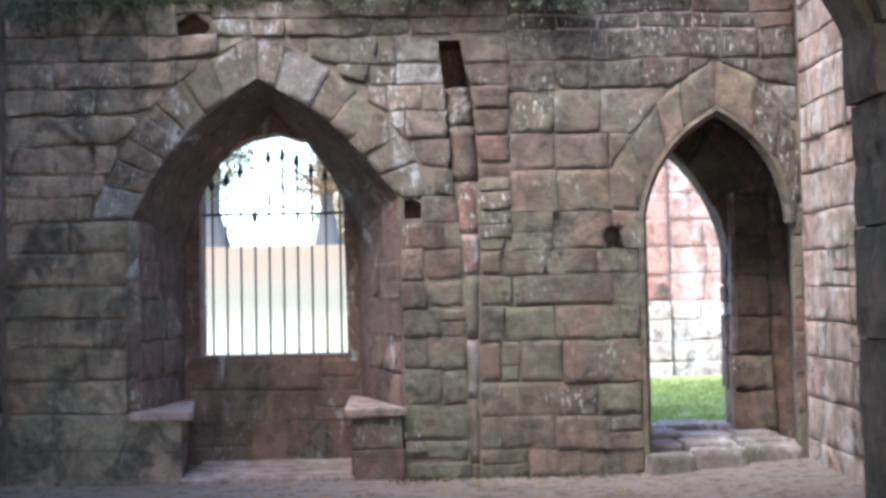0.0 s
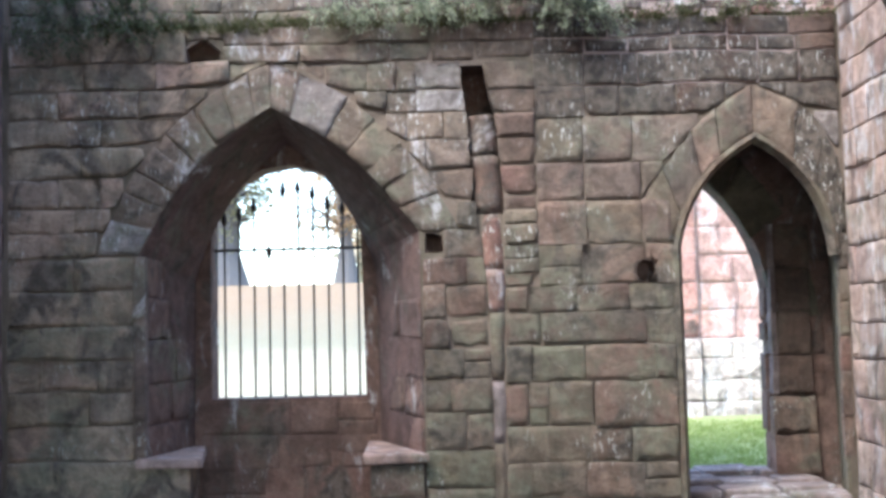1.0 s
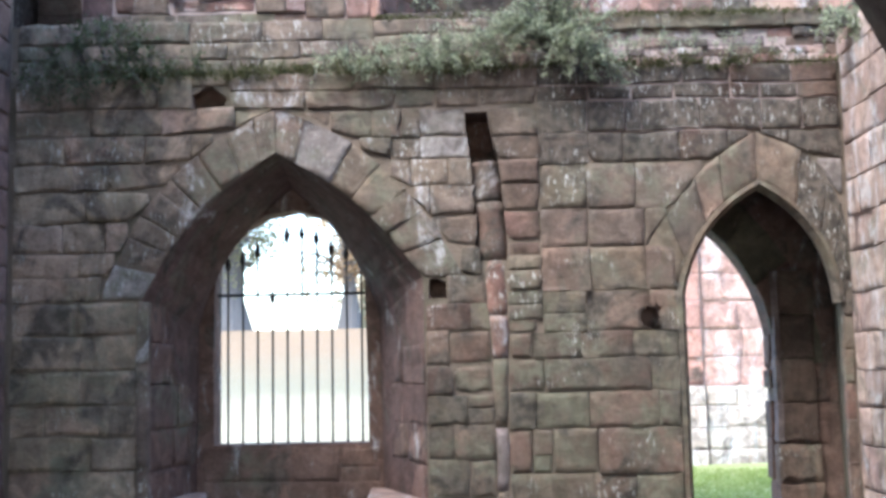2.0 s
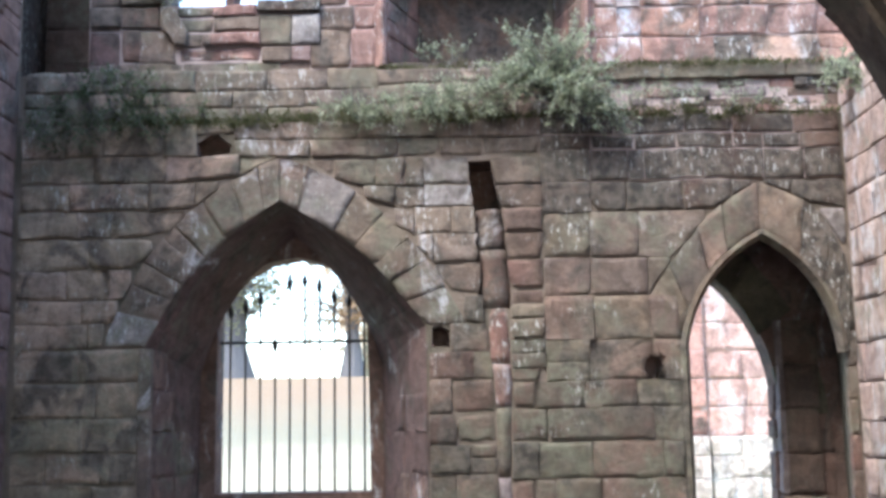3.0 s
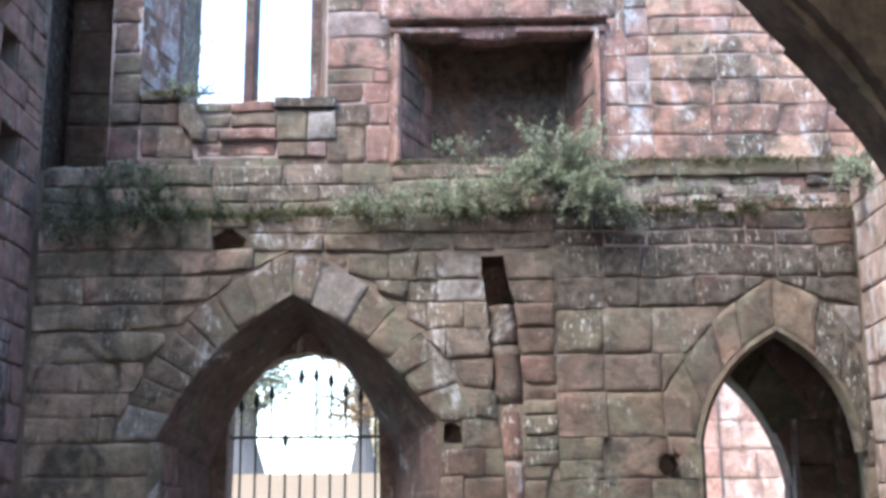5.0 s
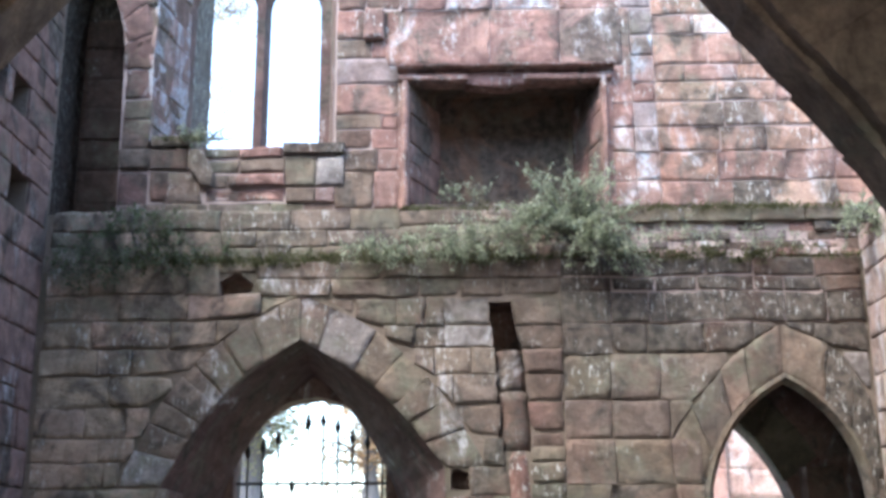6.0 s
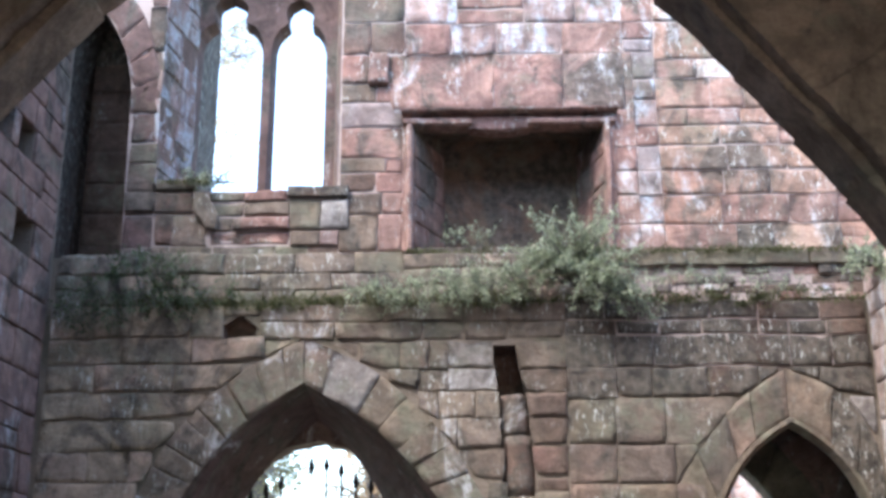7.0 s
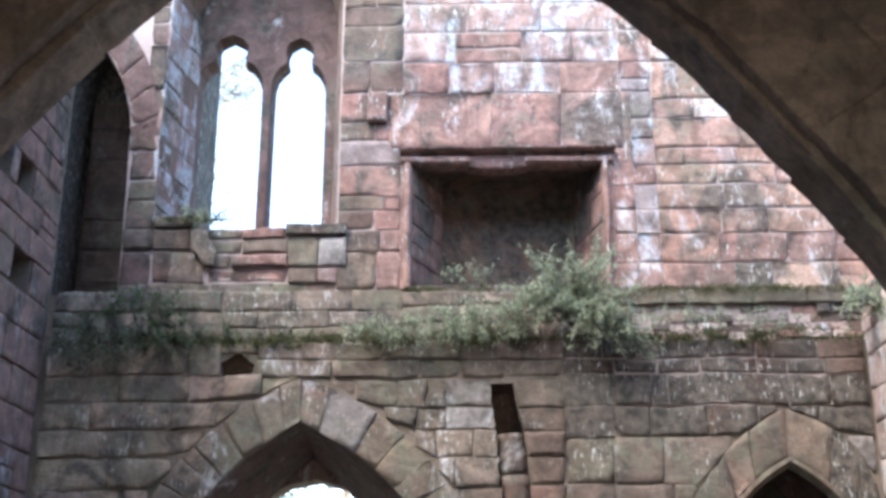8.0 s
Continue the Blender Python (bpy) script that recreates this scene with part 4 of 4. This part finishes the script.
# broken masonry under the window: thin beds in the middle, a raking stub and a squared block beside them
for x0, x1, z0, z1, pr, mat in ((-2.75, -2.5, 4.49, 4.66, 0.02, M_LOW), (-2.5, -2.36, 4.22, 4.48, 0.01, M_NICHE), (-2.36, -2.08, 4.22, 4.47, 0.012, M_VOUSS),
                                (-2.06, -1.44, 4.22, 4.335, 0.0, M_RED), (-2.06, -1.88, 4.34, 4.45, 0.0, M_TAN), (-1.88, -1.44, 4.34, 4.44, 0.035, M_RED),
                                (-2.06, -1.8, 4.46, 4.575, 0.0, M_MOSSY), (-1.8, -1.44, 4.455, 4.57, 0.02, M_TAN), (-2.08, -1.8, 4.585, 4.665, 0.0, M_MOSSY), (-1.8, -1.47, 4.58, 4.665, 0.03, M_RED),
                                (-1.44, -1.2, 4.345, 4.585, 0.03, M_MOSSY), (-1.2, -0.985, 4.345, 4.585, 0.03, M_GREY), (-1.46, -0.98, 4.6, 4.69, 0.045, M_DARK), (-1.43, -1.2, 4.22, 4.33, 0.015, M_VOUSS), (-1.2, -1.06, 4.22, 4.33, 0.02, M_LIMED)):
    stone(rect(x0, x1, z0, z1), U, mat, wall_up, name="sill_stone", proud=pr, back=0.2, round_=0.02, wob=0.008, gap=0.0)
stone(rect(-2.5, -2.17, 4.665, 4.765), U, M_MOSSY, wall_up, name="sill_stone", proud=0.05, back=0.2, round_=0.04, wob=0.02)
stone(rect(-2.5, -2.21, 4.49, 4.655), U, M_BROWN, wall_up, name="sill_stone", proud=0.02, back=0.2, round_=0.025, wob=0.014)
stone([Vector(p) for p in ((-2.2, 4.5), (-2.09, 4.34), (-2.0, 4.34), (-1.99, 4.46), (-2.09, 4.64), (-2.19, 4.655))], U, M_VOUSS, wall_up, name="raking_stone", proud=0.055, back=0.2, round_=0.03, wob=0.012)

# ---- east and west walls ----
E_X, W_X = 2.88, -3.23
wall_e = holed_wall("wall_east", rect(0, 4.4, -0.6, 3.95), facing((E_X + 0.02, WY + 0.9 - 0.85, 0), (0, -1, 0), (-1, 0, 0)), 0.8, [], M_LIME, "pale lime-streaked sandstone side wall", "wall")
EP = facing((E_X, WY, 0), (0, -1, 0), (-1, 0, 0))
lay([0.05, 0.3, 0.62, 0.93, 1.2, 1.45, 1.72, 2.0, 2.3, 2.55, 2.82, 3.08, 3.32, 3.58, 3.75, 3.95], 0.03, 2.4, 0.42, EP, M_RIGHT, wall_e, joints={i: [0.18 + 0.1 * (i % 2), 0.55 + 0.12 * (i % 2), 1.0, 1.5, 1.9] for i in range(15)}, **FINE)
WP = facing((W_X, WY - 4.4, 0), (0, 1, 0), (1, 0, 0))
holes = [rect(3.55, 3.85, 4.66, 4.92), rect(3.12, 3.42, 4.66, 4.9), rect(3.62, 4.0, 3.98, 4.25), rect(3.0, 3.3, 4.0, 4.28), rect(3.6, 3.8, 5.35, 5.6)]
wall_w = holed_wall("wall_west", rect(0, 4.47, -0.6, 6.0), facing((W_X - 0.022, WY - 4.4, 0), (0, 1, 0), (1, 0, 0)), 0.9, [(h, h, 0.35) for h in holes], M_MORTAR, "tall mauve sandstone side wall with square beam holes", "wall")
lay([0.03, 0.3, 0.6, 0.9, 1.2, 1.48, 1.78, 2.05, 2.32, 2.6, 2.88, 3.16, 3.44, 3.72, 3.98, 4.25, 4.46, 4.66, 4.92, 5.15, 5.35, 5.6, 5.9, 6.2, 6.5], 2.4, 4.38, 0.4, WP, M_WEST, wall_w,
    jambs=[(h[0].x, h[1].x, h[0].y, h[2].y) for h in holes], **FINE)

# ---- the dark arch in front of the eye, with an unseen chamber added round it ----
AY = 4.22
AX = -0.41
R_IN = [Vector((1.855, 2.53))] + side((1.835, 2.6), (AX, 5.06), 0.205, 12)
L_IN = [Vector((2 * AX - p.x, p.y)) for p in R_IN]
arch_hole = arch_loop(2 * AX - 1.855, 1.855, 0.0, L_IN, R_IN)
AP = plane_xz(AY)
loose = [Vector((AX + (p.x - AX) * 1.03, p.y + (0.07 if p.y > 0.5 else 0))) for p in arch_hole]
# the wall's unseen top is set to hold sun off the lower storey
wall_s = holed_wall("wall_south", rect(-6, 6, -0.6, 6.6), plane_xz(AY + 0.012), 0.358, [(loose, loose, None)], M_NEAR, "dim thick wall pierced by a wide pointed arch", "wall")
R_OUT = [Vector((2.4, 2.53))] + side((2.36, 2.6), (AX, 5.85), 0.28, 12)
L_OUT = [Vector((2 * AX - p.x, p.y)) for p in R_OUT]
SOFFIT = plane_xz(AY + 0.09)
for inner, outer, sgn in ((R_IN, R_OUT, 1), (L_IN, L_OUT, -1)):
    ring_of(inner, outer, 9, SOFFIT, M_NEAR, wall_s, back=0.28, gap=0.0, wob=0.016, round_=0.012, lap=0.008)
    face_in = [Vector((p.x + 0.035 * sgn, p.y + 0.03)) for p in inner]
    ring_of(face_in, outer, 8, AP, M_NEAR, wall_s, proud=0.0, back=0.1, gap=0.0, wob=0.004, round_=0.014, lap=0.003)
for za, zb, dx in ((0.0, 0.45, 0.04), (0.45, 0.8, 0.032), (0.8, 1.25, 0.022), (1.25, 1.72, 0.016), (1.72, 2.25, 0.02), (2.25, 2.54, -0.008)):
    stone(rect(1.855 + dx, 2.4, za, zb), AP, M_NEAR, wall_s, name="jamb_stone", proud=0.01, back=0.37, gap=0.002, round_=0.03, wob=0.012)


# side walls and ceiling out of view, added to keep the arch dim
def chamber():
    for nm, x0, x1, y0, y1, z0, z1, lab in (("wall_chamber_west", -3.6, -3.3, -3, AY, -0.4, 5.6, "unseen chamber wall added to shut out sky"), ("wall_chamber_east", 3.3, 3.6, -3, AY, -0.4, 5.6, "unseen chamber wall added to shut out sky"),
                                            ("ceiling", -3.6, 3.6, -3.3, AY, 5.6, 5.9, "unseen stone ceiling added to shut out sky")):
        tagged(mesh_object(nm, box_bm(x0, x1, y0, y1, z0, z1, 0), M_NEAR), lab, "ceiling" if nm == "ceiling" else "wall", kind="structure")


chamber()
# opening behind the eye, added and sized to light the arch face
light_gap = rect(-2.7, 2.7, 0.0, 4.3)
holed_wall("wall_chamber_south", rect(-3.3, 3.3, -0.4, 5.6), plane_xz(-3.3), 0.3, [(light_gap, light_gap, None)], M_NEAR, "unseen chamber wall with an opening added to let light in")


# ---- plants ----
def leaf_quads(bm, centre, n, spread, size, flat=0.0, droop=0.0):
    for _ in range(n):
        p = Vector(centre) + Vector((RNG.gauss(0, spread[0]), RNG.gauss(0, spread[1]), RNG.gauss(0, spread[2])))
        d = Vector((RNG.gauss(0, 1), RNG.gauss(0, 1), RNG.gauss(0, 1) * (1 - flat) - droop)).normalized()
        w = d.orthogonal().normalized()
        w = (w * math.cos(a := RNG.uniform(0, 6.28)) + d.cross(w) * math.sin(a)) * size * RNG.uniform(0.3, 0.5)
        l = size * RNG.uniform(0.7, 1.5)
        vs = [bm.verts.new(p), bm.verts.new(p + d * l * 0.5 + w), bm.verts.new(p + d * l), bm.verts.new(p + d * l * 0.5 - w)]
        bm.faces.new(vs)


def shrub(name, root, sprays, leaf, mat, label, leaves=40, thick=0.006, spread=0.03, foot=0.0):
    """A wall shrub: bent twigs from one root, feathered with narrow leaves that follow the twig."""
    e = tagged(new(name), label, "shrub")
    e.location = root
    wood, green = bmesh.new(), bmesh.new()

    def feather(pts, n, u0):
        for _ in range(n):
            u = RNG.uniform(u0, 1.0) * (len(pts) - 1)
            i = min(int(u), len(pts) - 2)
            p = pts[i].lerp(pts[i + 1], u - i) + Vector([RNG.gauss(0, spread * 0.35) for _ in range(3)])
            d = ((pts[i + 1] - pts[i]).normalized() + Vector([RNG.gauss(0, 0.65) for _ in range(3)])).normalized()
            w = d.orthogonal().normalized()
            w = (w * math.cos(a := RNG.uniform(0, 6.28)) + d.cross(w) * math.sin(a)) * leaf * RNG.uniform(0.22, 0.4)
            l = leaf * RNG.uniform(0.8, 1.9)
            green.faces.new([green.verts.new(q) for q in (p, p + d * l * 0.45 + w, p + d * l, p + d * l * 0.45 - w)])

    for tip, bow in sprays:
        tip = Vector(tip) - Vector(root)
        start = Vector((tip.x * foot, RNG.uniform(-0.01, 0.01), 0))
        pts = []
        for i in range(8):
            u = i / 7
            p = start.lerp(tip, u) + Vector((0, -0.1 * math.sin(u * 3.14), bow * math.sin(u * 3.14)))
            pts.append(p + Vector([RNG.uniform(-0.014, 0.014) for _ in range(3)]) * (u > 0))
        tube(pts, [thick * (1 - 0.8 * i / 7) for i in range(8)], 5, wood)
        feather(pts, leaves, 0.3)
        for i in range(2, 7):
            if RNG.random() < 0.75:
                way = (pts[i + 1] - pts[i]).normalized() + Vector((RNG.uniform(-0.9, 0.9), RNG.uniform(-0.9, 0.3), RNG.uniform(-0.5, 0.7)))
                q = pts[i] + way * RNG.uniform(0.05, 0.12)
                twig = [pts[i], pts[i].lerp(q, 0.5) + Vector((0, 0, 0.008)), q]
                tube(twig, [thick * 0.45, thick * 0.3, thick * 0.12], 4, wood)
                feather(twig, leaves // 3, 0.15)
    stems = part("stem", wood, M_BARK, e)
    if foot:
        tagged(stems, kind="stuff")
    part("foliage", green, mat, e)
    return e


def tips(n, cx, cz, rx, rz, y0, y1):
    out = []
    for _ in range(n):
        a, r = RNG.uniform(0, 6.28), math.sqrt(RNG.uniform(0.02, 1))
        out.append(((cx + rx * r * math.cos(a), RNG.uniform(y0, y1), cz + rz * r * math.sin(a)), RNG.uniform(0.0, 0.1)))
    return out


SY = WY + 0.02
shrub("wall_shrub", (0.75, SY, 3.84), tips(26, 0.7, 4.06, 0.36, 0.2, 8.12, 8.42) + tips(8, 0.48, 4.34, 0.14, 0.12, 8.15, 8.36) + tips(14, 0.9, 4.26, 0.2, 0.12, 8.1, 8.38) + tips(20, 0.36, 3.96, 0.3, 0.13, 8.2, 8.42) + tips(12, 1.05, 4.0, 0.2, 0.12, 8.1, 8.4), 0.021, M_SHRUB, "grey-green feathery shrub growing from the wall ledge", leaves=34)
shrub("wall_shrub", (0.85, SY, 3.84), tips(18, 0.95, 3.78, 0.32, 0.1, 8.1, 8.38) + tips(14, 1.2, 3.6, 0.2, 0.1, 8.2, 8.42) + tips(7, 0.8, 3.66, 0.12, 0.1, 8.2, 8.4), 0.021, M_SHRUB, "grey-green shrub hanging below the wall ledge", leaves=32)
shrub("wall_shrub", (0.25, SY, 3.72), tips(50, 0.1, 3.84, 0.55, 0.17, 8.26, 8.43), 0.019, M_SHRUB, "low grey-green shrub spreading along the ledge", leaves=26, thick=0.004, foot=0.85)
shrub("wall_shrub", (-0.5, SY, 3.72), tips(44, -0.5, 3.74, 0.5, 0.12, 8.26, 8.42), 0.02, M_SHRUB, "thin grey-green weeds trailing on the ledge", leaves=16, thick=0.003, foot=0.9)
shrub("wall_shrub", (2.75, 8.2, 3.9), tips(22, 2.82, 3.86, 0.2, 0.14, 7.9, 8.3), 0.022, M_SHRUB, "small light green plant on the side wall's top", leaves=30, foot=0.4)
shrub("wall_shrub", (1.85, SY, 3.74), tips(30, 1.85, 3.84, 0.6, 0.1, 8.28, 8.42), 0.017, M_SHRUB, "thin grey-green weeds on the dark ledge", leaves=12, thick=0.003, foot=0.95)
shrub("wall_shrub", (-0.1, UY + 0.1, 4.19), tips(9, 0.0, 4.26, 0.3, 0.07, 8.5, 8.7), 0.018, M_SHRUB, "small weeds growing in the empty hearth", leaves=14, thick=0.003, foot=0.8)
shrub("wall_shrub", (-2.2, UY + 0.02, 4.74), tips(9, -2.14, 4.7, 0.18, 0.06, 8.44, 8.6), 0.017, M_SHRUB, "small weeds on the broken window sill", leaves=20, thick=0.003, foot=0.7)
shrub("ivy", (-2.6, SY, 3.78), tips(46, -2.55, 3.82, 0.55, 0.27, 8.24, 8.44), 0.024, M_IVY, "dark ivy sprawling over the shaded ledge", leaves=17, thick=0.004, foot=0.8)
shrub("ivy", (-2.1, SY, 3.74), tips(20, -2.1, 3.72, 0.4, 0.12, 8.32, 8.44), 0.022, M_IVY, "thin ivy trailing along the ledge", leaves=11, thick=0.003, foot=0.9)
shrub("ivy", (-2.9, SY, 3.66), tips(18, -2.85, 3.58, 0.28, 0.12, 8.34, 8.44), 0.022, M_IVY, "thin ivy hanging on the shaded wall", leaves=11, thick=0.003, foot=0.8)


def tufts(name, places, mat, label, category, height):
    bm = bmesh.new()
    for x, y, z, n, r in places:
        for _ in range(n):
            p = Vector((x + RNG.gauss(0, r), y + RNG.gauss(0, 0.02), z + RNG.gauss(0, 0.01)))
            h = height * RNG.uniform(0.4, 1.3)
            lean = Vector((RNG.gauss(0, 0.45), RNG.gauss(-0.25, 0.35), RNG.uniform(0.1, 1))) * h
            w = Vector((RNG.uniform(-1, 1), RNG.uniform(-0.4, 0.4), 0)).normalized() * 0.004
            bm.faces.new((bm.verts.new(p - w), bm.verts.new(p + w), bm.verts.new(p + lean * 0.6 + w * 0.7 + Vector((0, 0, 0.01))), bm.verts.new(p + lean)))
    return tagged(mesh_object(name, bm, mat), label, category, kind="stuff")


tufts("ledge_grass", [(RNG.choice((-2.6, -2.0, -1.5, -0.9, -0.3, 0.3, 1.3, 2.0, 2.5)) + RNG.gauss(0, 0.3), WY + RNG.uniform(-0.015, 0.03), 3.73 + RNG.gauss(0.0, 0.03), int(RNG.uniform(4, 50)), RNG.uniform(0.02, 0.09)) for _ in range(210)], M_MOSS, "short mossy grass along the wall ledge", "grass", 0.05)
tufts("ledge_moss", [(RNG.uniform(1.1, 2.9), WY - 0.01, 4.1, 24, 0.07) for _ in range(30)] + [(RNG.uniform(-0.6, 1.1), WY + 0.06, 4.13, 24, 0.06) for _ in range(22)] + [(RNG.uniform(-2.5, -2.0), WY + 0.05, 4.72, 26, 0.06) for _ in range(10)], M_MOSS, "moss and fine grass on the upper ledge", "moss", 0.05)
tufts("wall_foot_grass", [(RNG.uniform(-0.3, 1.6), WY - 0.05 - abs(RNG.gauss(0, 0.04)), 0.05, 9, 0.05) for _ in range(60)], M_MOSS, "short grass at the foot of the wall", "grass", 0.04)
tufts("lawn_grass", [(RNG.uniform(1.6, 5.0), RNG.uniform(9.9, 15.3), 0.17, 16, 0.06) for _ in range(1500)], M_BLADE, "short green lawn beyond the doorway", "grass", 0.06)


def litter():
    bm = bmesh.new()
    for _ in range(260):
        x, y = RNG.uniform(-3, 2.8), RNG.uniform(6.2, 8.3)
        s = RNG.uniform(0.012, 0.035)
        a = RNG.uniform(0, 6.28)
        v = [bm.verts.new((x + s * math.cos(a + k * 1.57) * (1.6 if k % 2 else 0.8), y + s * math.sin(a + k * 1.57), 0.066 + RNG.uniform(0, 0.014))) for k in range(4)]
        bm.faces.new(v)
    return tagged(mesh_object("leaf_litter", bm, M_AUTUMN), "scattered brown fallen leaves on earth", "leaves", kind="stuff")


litter()

# ---- outside the doorway: a sunlit building with plinth ----
bld = tagged(new("stone_building"), "sunlit red sandstone building on a pale plinth", "building")
bld.location = (4.5, 15.7, 0.15)


def bpart(name, bm, mat, label=""):
    bm.transform(Matrix.Translation(-bld.location))
    return part(name, bm, mat, bld, label)


bpart("wall", box_bm(3.36, 9.5, 15.865, 17.0, 0.0, 7.0, 0), M_LIME)
bpart("wall", box_bm(1.2, 3.36, 15.795, 17.0, 0.0, 7.0, 0), M_LIME, "projecting buttress")
binv = Matrix.Translation(-bld.location)


def bstone(*a, **k):
    s_ = stone(*a, **k)
    s_.data.transform(binv)


for x0, x1, yy in ((1.2, 3.35, 15.78), (3.38, 6.5, 15.85)):
    zs = [0.1, 0.4, 0.7, 0.98, 1.24, 1.62, 2.0, 2.38, 2.75, 3.12, 3.5, 3.9, 4.3, 4.7]
    for z0, z1 in zip(zs, zs[1:]):
        xs = splits(x0, x1, 0.42)
        for a, b in zip(xs, xs[1:]):
            low = z1 < 1.3
            bstone(rect(a, b, z0, z1), plane_xz(yy - (0.12 if low else 0)), M_PLINTH if low else (M_OUTRED if x0 < 2 else M_OUT), bld, back=0.2, gap=0.003, round_=0.008, wob=0.004)


# ---- trees on the rising field ----
def tree(x, y, height, girth, mat, label, spread, leaves=5200, low=0.3, leaf=0.16):
    z = ground_z(x, y)
    e = tagged(new("tree"), label, "tree", "trees on the field")
    e.location = (x, y, z)
    wood, green = bmesh.new(), bmesh.new()
    pts = [Vector((RNG.uniform(-0.15, 0.15) * i / 3, RNG.uniform(-0.15, 0.15) * i / 3, height * 0.9 * i / 8)) for i in range(9)]
    pts[0] = Vector((0, 0, -0.2))
    tube(pts, [girth * (1.9 if i == 0 else 1 - 0.105 * i) for i in range(9)], 12, wood)
    ends = []
    for k in range(32):
        u = RNG.uniform(low, 0.98) if k < 26 else RNG.uniform(low, low + 0.22)
        i = int(u * 8)
        base = pts[i].lerp(pts[min(i + 1, 8)], u * 8 - i)
        a = k * 2.4 + RNG.uniform(-0.3, 0.3)
        r = spread * (1.15 - abs(u - 0.5) * 1.1) * RNG.uniform(0.55, 1.0)
        tip = base + Vector((math.cos(a) * r, math.sin(a) * r, r * RNG.uniform(-0.1, 0.6)))
        mid = base.lerp(tip, 0.5) + Vector((0, 0, r * 0.12))
        tube([base, mid, tip], [girth * 0.28 * (1.2 - u), girth * 0.16 * (1.2 - u), 0.015], 6, wood)
        for _ in range(5):
            q = base.lerp(tip, RNG.uniform(0.35, 1.05)) + Vector((RNG.gauss(0, 0.5), RNG.gauss(0, 0.5), RNG.gauss(0, 0.35)))
            tube([base.lerp(tip, 0.5), q], [0.03, 0.008], 4, wood)
            ends.append(q)
    per = max(1, leaves // len(ends))
    for q in ends:
        leaf_quads(green, q, per, (0.42, 0.42, 0.3), leaf, 0.1, 0.15)
    part("trunk", wood, M_BARK, e)
    part("crown", green, mat, e)
    return e


tree(-8.55, 45, 12.5, 0.5, M_GREEN, "spreading tree with a thin green crown on the field", 2.5, leaves=13000, low=0.12, leaf=0.12)
tree(-4.05, 46, 13, 0.3, M_AUTUMN, "tree with orange autumn leaves on the field", 3.4, leaves=11000, low=0.14, leaf=0.12)
tree(-12.5, 52, 13, 0.45, M_GREEN, "tall tree with thin green crown on the field", 5)
tree(0.8, 55, 14, 0.4, M_AUTUMN, "tree with orange autumn leaves on the field", 4.6)
# hazed leaf colour gives the washed-out glare behind the upper window
tree(-10.5, 42, 24, 0.3, M_FAR, "tall tree with sparse leaves, haze paled into their colour", 3.8, leaves=4200, low=0.35)


def far_wood():
    """A distant wood added behind the field to tone down the sky, haze in its leaf colour: one mass of leaf clumps with
    an uneven top and gaps.
    """
    bm = bmesh.new()
    for _ in range(130):
        x, y = RNG.uniform(-55, 30), RNG.uniform(92, 125)
        if -22.5 < x < -9.5:
            continue
        h = RNG.uniform(9, 17)
        z = ground_z(x, y)
        tube([(x, y, z - 0.3), (x + RNG.uniform(-0.4, 0.4), y, z + h * 0.8)], [0.25, 0.06], 5, bm)
        for _ in range(70):
            u = RNG.uniform(0.12, 1.0)
            r = 3.2 * math.sin(min(1.0, u * 1.15) * 2.7) + 0.5
            a = RNG.uniform(0, 6.28)
            leaf_quads(bm, (x + r * math.cos(a) * RNG.random(), y + r * math.sin(a) * RNG.random(), z + h * u), 2, (0.5, 0.5, 0.4), 0.8)
    return tagged(mesh_object("far_wood", bm, M_FAR), "distant woodland added beyond the field, leaves paled for haze", "woods", kind="stuff")


far_wood()
